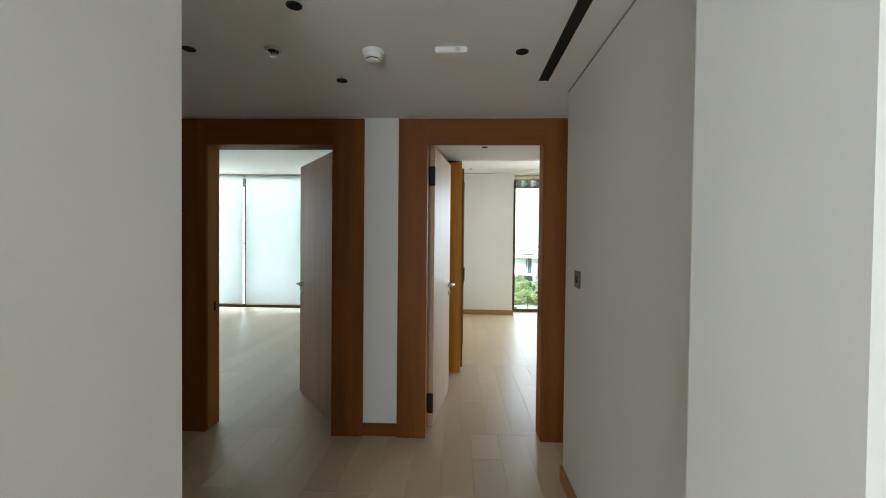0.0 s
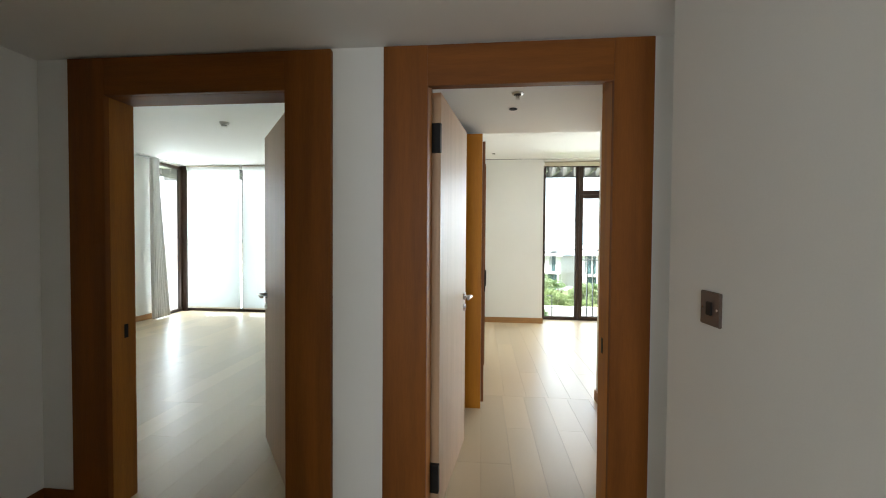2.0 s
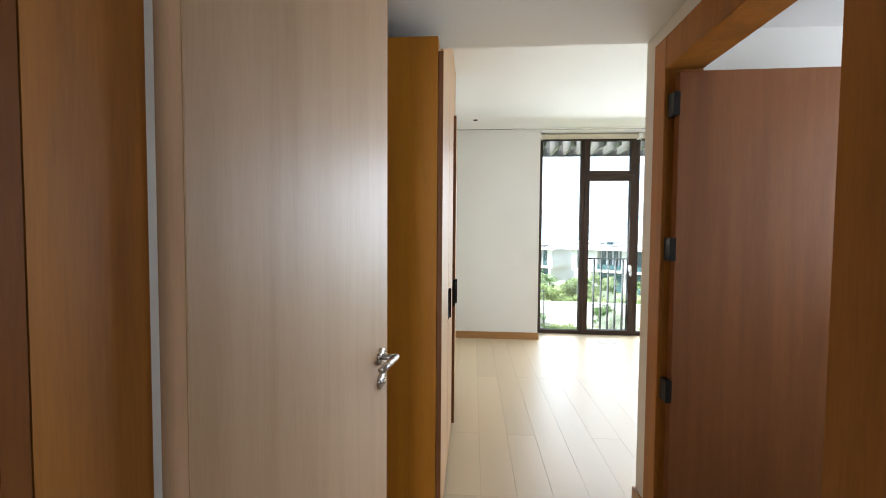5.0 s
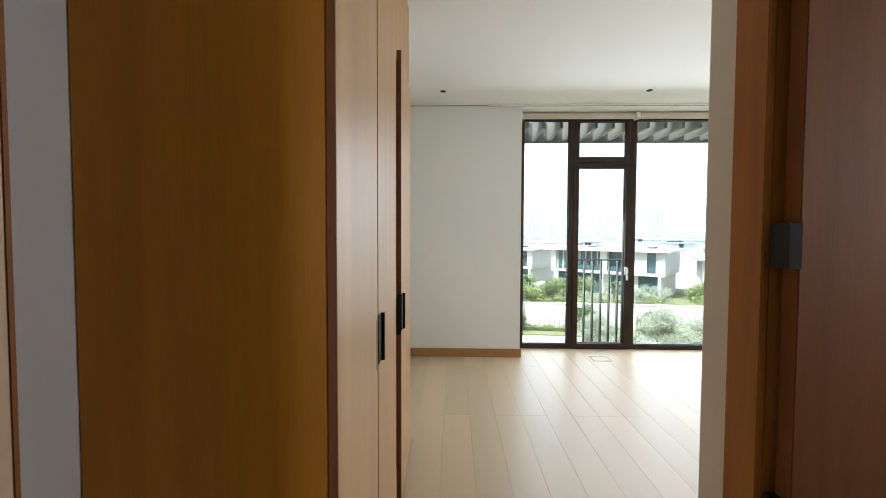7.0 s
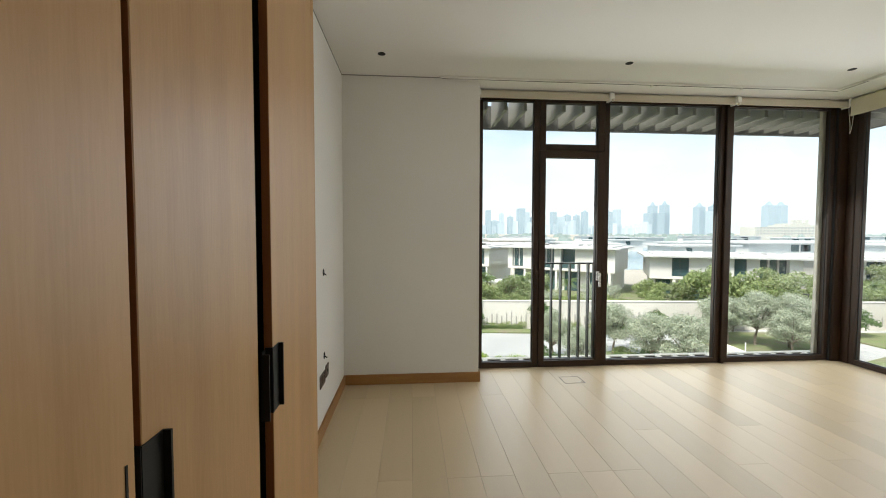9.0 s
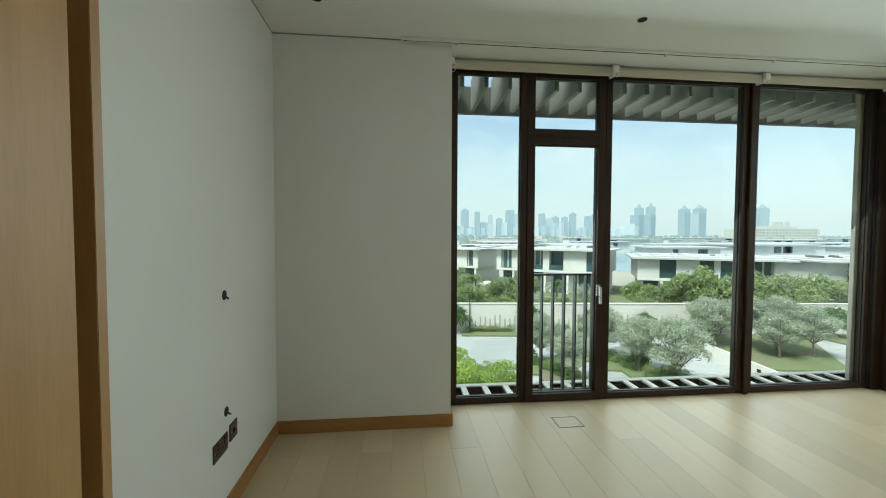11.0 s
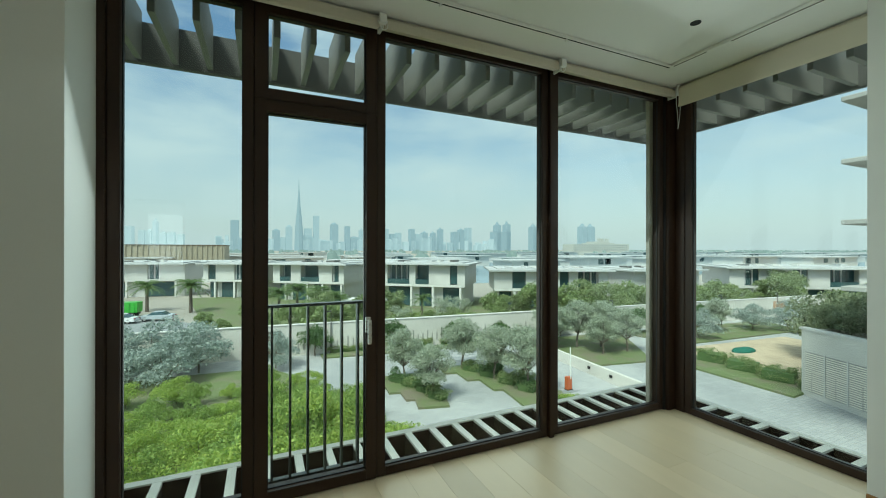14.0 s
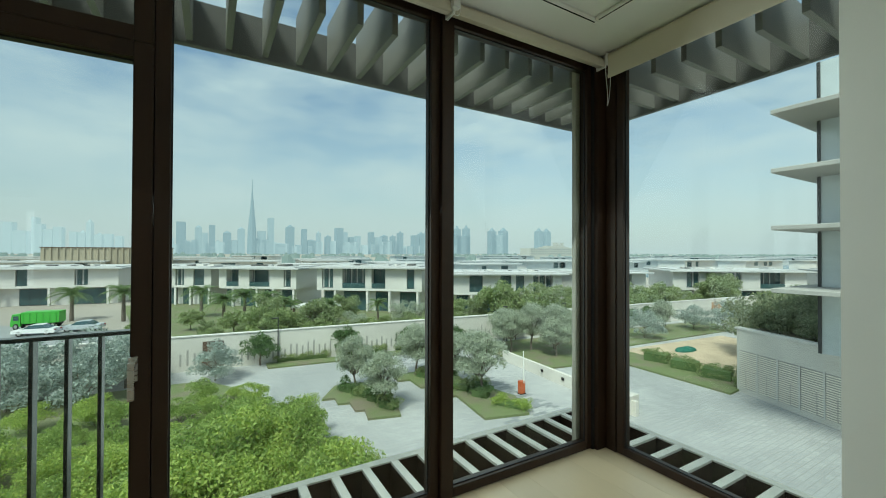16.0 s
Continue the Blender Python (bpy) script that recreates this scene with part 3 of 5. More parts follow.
for cx, cd in ((3.15, 0.05), (4.444, 0.05), (5.66, 0.30), (1.862, 0.07)):
    chain("blind_chain", pose(cx, BY - 0.052, ROOM_H - 0.05), cd)


def track(name, pts, label):
    """A slim white curtain rail on the ceiling, with gliders."""
    e = thing(name, pose(0, 0, ROOM_H), label, "curtain track")
    for (ax, ay), (bx_, by_) in zip(pts, pts[1:]):
        if abs(ax - bx_) > abs(ay - by_):
            block("rail", min(ax, bx_) - 0.018, max(ax, bx_) + 0.018, ay - 0.018, ay + 0.018, -0.018, 0, WHITE_PLASTIC, e, 0.003)
            block("slot", min(ax, bx_), max(ax, bx_), ay - 0.004, ay + 0.004, -0.0195, -0.0175, HOLE, e)
        else:
            block("rail", ax - 0.018, ax + 0.018, min(ay, by_), max(ay, by_) - 0.019, -0.018, 0, WHITE_PLASTIC, e, 0.003)
            block("slot", ax - 0.004, ax + 0.004, min(ay, by_), max(ay, by_) - 0.03, -0.0195, -0.0175, HOLE, e)
    return e

tr1 = track("curtain_track", [(1.5, 8.22), (5.245, 8.22), (5.245, 6.9)], "slim white curtain track on the bedroom ceiling")
for i in range(16):
    gx = 1.53 + 0.022 * i
    bm = bmesh.new()
    cuboid(bm, gx, gx + 0.012, 8.214, 8.226, -0.036, -0.019)
    part("glider", bm, WHITE_PLASTIC, tr1)
for gx in (4.27, 3.4):
    block("glider", gx, gx + 0.014, 8.213, 8.227, -0.036, -0.019, WHITE_PLASTIC, tr1)
block("joint_clip", 5.225, 5.265, 7.80, 7.95, -0.024, -0.0185, WHITE_PLASTIC, tr1, 0.002)
track("curtain_track", [(LRL + 0.16, 8.40), (LRL + 0.16, 7.4)], "slim white curtain track in the second bedroom")

# white curtain gathered beside the side window of the second bedroom
bm = bmesh.new()
cols, rows_ = 61, 14
grid = []
for j in range(rows_ + 1):
    v = j / rows_
    line = []
    for i in range(cols):
        u = i / (cols - 1)
        spread = 0.16 + 0.22 * v ** 1.4
        amp = 0.035 + 0.012 * math.sin(5 * u + 2 * v)
        line.append(bm.verts.new((LRL + 0.16 + amp * math.sin(u * 44 + 0.6 * math.sin(3 * v)), 7.66 + spread * u, ROOM_H - 0.02 - (ROOM_H - 0.04) * v)))
    grid.append(line)
for j in range(rows_):
    for i in range(cols - 1):
        bm.faces.new((grid[j][i], grid[j][i + 1], grid[j + 1][i + 1], grid[j + 1][i]))
CURTAIN = material("sheer_curtain", (0.78, 0.77, 0.75), 0.9, vary=0.03, fine=300, bump=0.1)
cur = smooth(part("curtain", bm, CURTAIN))
md = cur.modifiers.new("thickness", "SOLIDIFY")
md.thickness = 0.003
tagged(cur, "gathered white curtain hanging beside the side window", "curtain")


# ---- ceiling fixtures ----
def downlight(x, y, z, r=0.029):
    e = thing("downlight", pose(x, y, z), "small round black recessed downlight, switched off", "downlight", "recessed downlights")
    bm = bmesh.new()
    ring = [[bm.verts.new((q * math.cos(a), q * math.sin(a), h)) for a in [2 * math.pi * k / 28 for k in range(28)]] for q, h in ((r, 0.0), (r, -0.003), (r * 0.82, -0.003), (r * 0.72, -0.0008))]
    for p, q in zip(ring, ring[1:]):
        for k in range(28):
            bm.faces.new((p[k], p[(k + 1) % 28], q[(k + 1) % 28], q[k]))
    smooth(part("trim_ring", bm, BLACK, e))
    bm = bmesh.new()
    disc(bm, r * 0.73, -0.0012, -0.0004)
    part("baffle", bm, HOLE, e)
    return e

for p in ((0.192, 2.03), (0.168, 2.715), (1.088, 2.405), (-0.94, 2.67), (-0.43, 2.35)):
    downlight(*p, HALL_H)
downlight(1.045, 4.43, ENT_H)
for p in ((1.008, 7.82), (2.972, 7.825), (4.87, 7.785)):
    downlight(*p, ROOM_H)


def sprinkler(x, y, z):
    e = thing("sprinkler", pose(x, y, z), "chrome fire sprinkler head with round escutcheon", "sprinkler", "sprinkler heads")
    bm = bmesh.new()
    rod(bm, (0, 0, 0), (0, 0, -0.008), 0.040, 28, 0.034)
    smooth(part("escutcheon", bm, STEEL, e, "bright chrome escutcheon"))
    bm = bmesh.new()
    rod(bm, (0, 0, -0.0082), (0, 0, -0.0095), 0.024, 24)
    part("recess", bm, HOLE, e)
    bm = bmesh.new()
    rod(bm, (0, 0, -0.009), (0, 0, -0.030), 0.006, 12)
    for s in (-1, 1):
        rod(bm, (s * 0.014, 0, -0.009), (s * 0.003, 0, -0.034), 0.003, 8)
    rod(bm, (0, 0, -0.034), (0, 0, -0.037), 0.015, 16)
    part("deflector", bm, STEEL, e, "steel frame and deflector")
    return e

sprinkler(-0.045, 2.364, HALL_H)
sprinkler(1.05, 4.13, ENT_H)


def smoke_detector(x, y, z):
    e = thing("smoke_detector", pose(x, y, z), "white round smoke detector with a dark vent slit", "smoke detector", "smoke detectors")
    bm = bmesh.new()
    rod(bm, (0, 0, 0), (0, 0, -0.014), 0.052, 32, 0.050)
    smooth(part("base", bm, WHITE_PLASTIC, e))
    bm = bmesh.new()
    rod(bm, (0, 0, -0.0142), (0, 0, -0.034), 0.047, 32, 0.036)
    smooth(part("housing", bm, WHITE_PLASTIC, e))
    bm = bmesh.new()
    rod(bm, (0, 0, -0.0342), (0, 0, -0.040), 0.030, 28, 0.028)
    part("vent", bm, HOLE, e, "dark vent slit")
    bm = bmesh.new()
    rod(bm, (0, 0, -0.0402), (0, 0, -0.048), 0.033, 28, 0.026)
    smooth(part("cap", bm, WHITE_PLASTIC, e))
    return e

smoke_detector(0.408, 2.394, HALL_H)
smoke_detector(3.11, 6.65, ROOM_H)
smoke_detector(-2.14, 5.94, ROOM_H)

es = thing("ceiling_sensor", pose(0.766, 2.377, HALL_H), "small white rectangular sensor box on the ceiling", "sensor")
block("housing", -0.072, 0.072, -0.03, 0.03, -0.026, 0.0, WHITE_PLASTIC, es, 0.004)
block("lens", 0.02, 0.04, -0.034, -0.028, -0.022, -0.008, STEEL, es)

sl = thing("slot_diffuser", pose(1.252, 0.0, HALL_H), "long black linear air slot in the hall ceiling", "air diffuser")
block("slot", -0.022, 0.022, 1.42, 2.73, -0.002, 0.0, HOLE, sl)
block("flange", -0.026, -0.022, 1.42, 2.734, -0.003, 0.0, BLACK, sl)
block("flange", 0.022, 0.026, 1.42, 2.734, -0.003, 0.0, BLACK, sl)


# ---- switches and sockets ----
def plate(name, m, w_, h_, label, category, kind_):
    """A wall plate in the local xz plane, facing -y."""
    e = thing(name, m, label, category)
    block("plate", -w_ / 2, w_ / 2, -0.007, 0, -h_ / 2, h_ / 2, BRONZE_PLATE, e, 0.002)
    if kind_ == "switch":
        block("rocker", -0.013, 0.013, -0.011, -0.0065, -0.018, 0.018, BLACK, e, 0.002)
    elif kind_ == "twin":
        for sx in (-0.035, 0.035):
            bm = bmesh.new()
            cuboid(bm, sx - 0.004, sx + 0.004, -0.0085, -0.0065, 0.004, 0.018)
            cuboid(bm, sx - 0.016, sx - 0.008, -0.0085, -0.0065, -0.014, -0.008)
            cuboid(bm, sx + 0.008, sx + 0.016, -0.0085, -0.0065, -0.014, -0.008)
            part("outlet", bm, HOLE, e)
            block("rocker", sx - 0.006, sx + 0.006, -0.0105, -0.0065, 0.026, 0.036, BLACK, e, 0.001)
    else:
        block("outlet", -0.012, 0.012, -0.0085, -0.0065, -0.010, 0.010, HOLE, e)
    for sx in (-w_ / 2 + 0.012, w_ / 2 - 0.012):
        bm = bmesh.new()
        rod(bm, (sx, -0.006, 0), (sx, -0.008, 0), 0.003, 10)
        part("screw", bm, STEEL, e)
    return e

plate("light_switch", pose(XR, 2.65, 1.20, 0, 0, -90), 0.088, 0.088, "bronze light switch plate on the hall wall", "switch", "switch")
plate("power_socket", pose(BL, 7.385, 0.37, 0, 0, 90), 0.148, 0.086, "dark bronze twin power socket above the skirting", "socket", "twin")
plate("data_socket", pose(BL, 7.53, 0.385, 0, 0, 90), 0.086, 0.086, "dark bronze data socket above the skirting", "socket", "data")
plate("power_socket", pose(LRL, 7.05, 0.35, 0, 0, 90), 0.15, 0.088, "bronze twin power socket in the second bedroom", "socket", "twin")
plate("data_socket", pose(LRL, 7.19, 0.35, 0, 0, 90), 0.086, 0.086, "bronze data socket in the second bedroom", "socket", "data")
plate("light_switch", pose(LRL, 7.26, 1.26, 0, 0, 90), 0.088, 0.088, "bronze light switch plate in the second bedroom", "switch", "switch")
plate("power_socket", pose(BR, 6.95, 0.37, 0, 0, -90), 0.086, 0.086, "dark bronze socket plate by the side window", "socket", "data")
for z in (1.08, 0.51):
    e = thing("cable_outlet", pose(BL, 7.46, z, 0, 0, 90), "round black open cable hole in the wall", "cable outlet", "cable outlets")
    bm = bmesh.new()
    rod(bm, (0, 0.0, 0), (0, -0.0015, 0), 0.024, 24)
    part("opening", bm, HOLE, e)
    bm = bmesh.new()
    rod(bm, (0.004, -0.001, -0.004), (0.012, -0.016, -0.02), 0.004, 8)
    part("cable_end", bm, GASKET, e)

# floor box by the balcony door
fb = thing("floor_box", pose(2.70, 8.215, 0.0), "square flush floor outlet box with timber lid", "floor box")
for a in ((-0.095, -0.088, -0.08, 0.08), (0.088, 0.095, -0.08, 0.08), (-0.088, 0.088, -0.08, -0.074), (-0.088, 0.088, 0.074, 0.08)):
    block("frame", a[0], a[1], a[2], a[3], 0.0, 0.0022, BRONZE_PLATE, fb)
block("lid", -0.087, 0.087, -0.073, 0.073, 0.0, 0.0015, PLANK, fb)
block("pull", 0.03, 0.07, -0.06, -0.052, 0.0015, 0.003, STEEL, fb)

# ---- balcony rail outside the door ----
rl = thing("balcony_rail", pose(0, 8.73, 0), "dark metal balustrade outside the balcony door", "railing")
block("top_rail", 2.50, 3.14, -0.026, 0.026, 1.028, 1.043, RAILM, rl, 0.002)
block("bottom_rail", 2.50, 3.14, -0.018, 0.018, 0.03, 0.045, RAILM, rl, 0.002)
for i in range(6):
    px = 2.582 + 0.098 * i
    block("baluster", px - 0.006, px + 0.006, -0.026, 0.026, 0.045, 1.028, RAILM, rl, 0.001)
for px in (2.50, 3.128):
    block("post", px, px + 0.012, -0.026, 0.026, -0.02, 1.028, RAILM, rl, 0.001)

# ---- sun-shade frames outside: one above the window, one below ----
OUT_Y, OUT_X, FAC = 9.51, 6.68, 8.76
def sunshade(name, z0, z1, fin_mat, edge_mat, label, fin_t, lean, pitch, soffit):
    e = thing(name, pose(0, 0, 0), label, "sun shade", "sun shades on the facade")
    block("edge_beam", -5.9, OUT_X, OUT_Y - 0.05, OUT_Y, z0, z1, edge_mat, e, 0.004)
    block("edge_beam", OUT_X - 0.05, OUT_X, 4.5, OUT_Y - 0.051, z0, z1, edge_mat, e, 0.004)
    rail_y = FAC + 0.03
    zw = z0 if soffit else z0 + 0.14
    block("wall_beam", -5.9, GLASS_X + 0.2, FAC + 0.004, rail_y, zw, z1, edge_mat, e)
    block("wall_beam", GLASS_X + 0.12, GLASS_X + 0.2, 4.5, FAC + 0.003, zw, z1, edge_mat, e)
    # Pale strips put the light on the beam tops into colour.
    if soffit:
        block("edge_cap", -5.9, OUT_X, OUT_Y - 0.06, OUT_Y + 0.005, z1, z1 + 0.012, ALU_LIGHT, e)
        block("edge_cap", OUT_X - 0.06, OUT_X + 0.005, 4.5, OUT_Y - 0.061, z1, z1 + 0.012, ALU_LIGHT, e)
    n = int((OUT_X + 5.5) / pitch)
    h = (z1 - z0) - 0.03 if soffit else (z1 - z0) + 0.04
    for i in range(n):
        x_ = OUT_X - 0.38 - pitch * i
        bm = bmesh.new()
        m = Matrix.Translation((x_, 0, z0 + 0.02)) @ Matrix.Rotation(radians(lean), 4, "Y")
        y1 = OUT_Y - 0.051
        cuboid(bm, -fin_t / 2, fin_t / 2, rail_y + 0.001, y1, 0, h, m)
        part("fin", bm, fin_mat, e)
        # The same pale strip colours each fin's top as lit.
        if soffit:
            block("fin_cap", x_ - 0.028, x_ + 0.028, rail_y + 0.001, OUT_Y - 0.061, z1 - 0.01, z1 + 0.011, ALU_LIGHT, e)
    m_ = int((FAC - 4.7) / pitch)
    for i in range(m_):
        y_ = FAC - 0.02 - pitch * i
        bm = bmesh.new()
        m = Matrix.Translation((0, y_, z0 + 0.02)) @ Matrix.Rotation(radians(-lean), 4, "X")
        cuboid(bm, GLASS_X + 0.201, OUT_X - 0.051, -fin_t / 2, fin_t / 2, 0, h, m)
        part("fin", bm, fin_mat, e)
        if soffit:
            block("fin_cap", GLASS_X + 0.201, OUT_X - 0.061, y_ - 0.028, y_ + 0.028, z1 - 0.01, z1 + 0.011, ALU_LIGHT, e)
    # A near-black tray colours in the shade of the pockets.
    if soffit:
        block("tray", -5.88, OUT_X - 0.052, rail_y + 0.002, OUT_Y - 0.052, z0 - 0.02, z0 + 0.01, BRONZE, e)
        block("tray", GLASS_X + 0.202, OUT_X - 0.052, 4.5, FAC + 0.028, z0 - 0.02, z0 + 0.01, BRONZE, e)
    return e

sunshade("sun_shade", 2.59, 2.86, FIN, ALU, "grey aluminium slatted sun shade above the window", 0.035, 0.0, 0.205, False)
# Fins and beams are near-black here: their shaded sides are painted.
sunshade("sun_shade", -0.52, -0.20, BRONZE, BRONZE, "slatted frame of the storey below, pale lit tops over shade-coloured fins", 0.05, 0.0, 0.22, True)
block("wall_below", -5.9, GLASS_X + 0.10, 8.66, 8.74, -9.5, -0.02, ALU)
tagged(bpy.data.objects["wall_below"], "grey facade of the storeys below", "facade", kind="structure")
setting(block("wall_below_side", GLASS_X + 0.02, GLASS_X + 0.10, 4.5, 8.66, -9.5, -0.02, ALU), "grey facade of the storeys below", "facade")
# Unseen slab and outer walls, added to keep the sun out of the rooms.
setting(block("roof_slab", -5.9, 6.0, -2.0, 8.75, 2.95, 3.3, CEIL), "unseen concrete slab over the flat, blocking the sun", "slab")
for nm, a in (("outer_wall_south", (-5.9, 6.0, -2.2, -2.0)), ("outer_wall_west", (-5.9, -5.7, -2.0, 7.8)), ("outer_wall_east", (5.9, 6.0, -2.0, 7.2))):
    setting(block(nm, *a, -0.3, 2.95, BACKWALL), "unseen plain outer wall round the flat, blocking outside light", "wall")


# ---- oak planks ----
def planks(x0, x1, y0, y1, rng, width=0.192, length=1.9):
    """Staggered boards along y, each a child of the floor; alike boards share a mesh."""
    meshes = {}
    nx = max(1, round((x1 - x0) / width))
    wd = (x1 - x0) / nx
    for i in range(nx):
        y = y0
        first = True
        while y < y1 - 0.01:
            ln = length * (rng.choice((0.3, 0.55, 0.8, 1.0)) if first else 1.0)
            first = False
            ln = min(ln, y1 - y)
            if y1 - (y + ln) < 0.25:
                ln = y1 - y
            key = (round(wd, 4), round(ln, 3))
            if key not in meshes:
                bm = bmesh.new()
                cuboid(bm, 0.0004, wd - 0.0004, 0.0004, ln - 0.0004, -0.013, 0.0)
                bmesh.ops.bevel(bm, geom=[e_ for e_ in bm.edges if all(v.co.z > -0.001 for v in e_.verts)], offset=0.0005, segments=1, affect="EDGES")
                bmesh.ops.recalc_face_normals(bm, faces=bm.faces)
                me = bpy.data.meshes.new("plank")
                bm.to_mesh(me)
                bm.free()
                me.materials.append(PLANK)
                meshes[key] = me
            ob = new("plank", meshes[key])
            ob.location = (x0 + wd * i, y, 0)
            ob.parent = floor
            y += ln

rng = random.Random(4)
def floor_planks():
    planks(-0.9, 2.3, -1.45, 1.2, rng)
    planks(XL, 3.4, 1.2, 3.43, rng)
    planks(LRL, LRR, 3.43, 8.6, rng, length=2.2)
    planks(LRR, ENT_R + 0.12, 3.43, ENT_Y, rng)
    planks(LRR, GLASS_X, ENT_Y, 8.6, rng, length=2.2)
# ================= outdoors =================
G = -9.5                                   # street level
HAZE = (0.62, 0.72, 0.76)
PAVER = material("pale_pavers", (0.46, 0.46, 0.45), 0.85, scale=0.16, fine=9, bump=0.2, second=(0.36, 0.365, 0.36), ramp=(0.35, 0.62))
SANDY = material("dusty_ground", (0.36, 0.33, 0.28), 0.95, vary=0.15, scale=0.02, fine=2)
ASPHALT = material("pale_asphalt", (0.27, 0.28, 0.28), 0.9, vary=0.1, scale=0.3, fine=20)
SAND = material("bare_sand", (0.50, 0.40, 0.28), 0.95, vary=0.12, scale=0.5, fine=15, bump=0.3)
LAWN = material("lawn_and_soil", (0.15, 0.185, 0.075), 0.95, scale=0.6, fine=20, second=(0.19, 0.165, 0.115), ramp=(0.3, 0.55))
RENDER_W = material("pale_render", (0.66, 0.64, 0.60), 0.85, vary=0.06, scale=0.3, fine=10)
STONE = material("limestone_wall", (0.64, 0.61, 0.55), 0.85, vary=0.08, scale=0.3, fine=8)
# The shade in wall slots and louvre gaps is this grey.
SLAT_SHADE = material("painted_slot_shade", (0.36, 0.35, 0.32), 0.9)
ROOF = material("white_roof", (0.50, 0.50, 0.49), 0.8, vary=0.06, scale=0.2, fine=5)
DARKGLASS = material("dark_glazing", (0.05, 0.095, 0.10), 0.12, vary=0.2, scale=0.3, spec=0.6)
DARKFRAME = material("dark_window_frame", (0.05, 0.05, 0.05), 0.5)
BROWN = material("brown_timber", (0.12, 0.075, 0.05), 0.7, vary=0.15, stretch=(1, 1, 6))
BARK = material("grey_bark", (0.17, 0.14, 0.11), 0.95, vary=0.25, scale=4, stretch=(1, 1, 0.3), fine=30, bump=0.5)
BEIGE = material("ribbed_beige_cladding", (0.40, 0.35, 0.26), 0.8, vary=0.06, scale=0.2)


def leaf_material(name, light, dark):
    """Leaves: each leaf its own tone, with light passing through."""
    m = bpy.data.materials.new(name)
    m.use_nodes = True
    n, l = m.node_tree.nodes, m.node_tree.links
    p = n["Principled BSDF"]
    geo, ramp, tr, mx = n.new("ShaderNodeNewGeometry"), n.new("ShaderNodeValToRGB"), n.new("ShaderNodeBsdfTranslucent"), n.new("ShaderNodeMixShader")
    ramp.color_ramp.elements[0].color, ramp.color_ramp.elements[1].color = rgb(dark), rgb(light)
    l.new(geo.outputs["Random Per Island"], ramp.inputs["Fac"])
    l.new(ramp.outputs["Color"], p.inputs["Base Color"])
    l.new(ramp.outputs["Color"], tr.inputs["Color"])
    p.inputs["Roughness"].default_value = 0.6
    mx.inputs["Fac"].default_value = 0.45
    l.new(p.outputs["BSDF"], mx.inputs[1])
    l.new(tr.outputs["BSDF"], mx.inputs[2])
    l.new(mx.outputs["Shader"], n["Material Output"].inputs["Surface"])
    return m

L_LIME = leaf_material("lime_leaves", (0.52, 0.60, 0.14), (0.24, 0.36, 0.085))
L_GREEN = leaf_material("green_leaves", (0.40, 0.46, 0.20), (0.18, 0.25, 0.095))
L_OLIVE = leaf_material("olive_leaves", (0.56, 0.60, 0.46), (0.30, 0.345, 0.25))
L_SILVER = leaf_material("silver_leaves", (0.55, 0.60, 0.54), (0.24, 0.30, 0.26))
L_DEEP = leaf_material("deep_green_leaves", (0.18, 0.27, 0.10), (0.075, 0.14, 0.05))
L_PALM = leaf_material("palm_fronds", (0.24, 0.32, 0.12), (0.09, 0.15, 0.055))


def leaves_mesh(name, clumps, per, size, mat, seed, flat=0.35, slim=0.5):
    """A crown of many small leaves: a shell of leaves round each clump (x, y, z, radius), uneven and with gaps."""
    r = np.random.default_rng(seed)
    vs, fs, base = [], [], 0
    for cx, cy, cz, rad in clumps:
        k = max(12, int(per * rad * rad))
        d = r.normal(size=(k, 3))
        d /= np.linalg.norm(d, axis=1)[:, None]
        d[:, 2] = np.where(d[:, 2] < -0.35, -d[:, 2] * 0.6, d[:, 2])
        rr = rad * (0.62 + 0.48 * r.random(k) ** 0.7)
        pos = np.array((cx, cy, cz)) + d * rr[:, None] * np.array((1, 1, 0.9))
        nrm = d + r.normal(scale=0.75, size=(k, 3))
        nrm /= np.linalg.norm(nrm, axis=1)[:, None]
        t = np.cross(nrm, r.normal(size=(k, 3)))
        t /= np.linalg.norm(t, axis=1)[:, None] + 1e-9
        b_ = np.cross(nrm, t)
        s = size * (0.6 + 0.8 * r.random(k))[:, None]
        quad = np.stack((pos - t * s, pos - b_ * s * slim + nrm * s * 0.12, pos + t * s, pos + b_ * s * slim + nrm * s * 0.12), axis=1).reshape(-1, 3)
        vs.append(quad)
        fs.append(np.arange(k * 4).reshape(k, 4) + base)
        base += k * 4
    me = bpy.data.meshes.new(name)
    v, f = np.concatenate(vs), np.concatenate(fs)
    me.vertices.add(len(v))
    me.vertices.foreach_set("co", v.ravel())
    me.loops.add(f.size)
    me.loops.foreach_set("vertex_index", f.ravel())
    me.polygons.add(len(f))
    me.polygons.foreach_set("loop_start", np.arange(len(f)) * 4)
    me.update(calc_edges=True)
    me.materials.append(mat)
    return me


def crown_clumps(seed, n, spread, height, low, rmin, rmax, dome=1.0):
    r = random.Random(seed)
    out = []
    for i in range(n):
        a, q = r.uniform(0, 2 * math.pi), math.sqrt(r.random())
        z = low + height * (r.random() ** 0.8) * (1 - 0.45 * dome * q * q)
        out.append((spread * q * math.cos(a), spread * q * math.sin(a), z, r.uniform(rmin, rmax)))
    return out


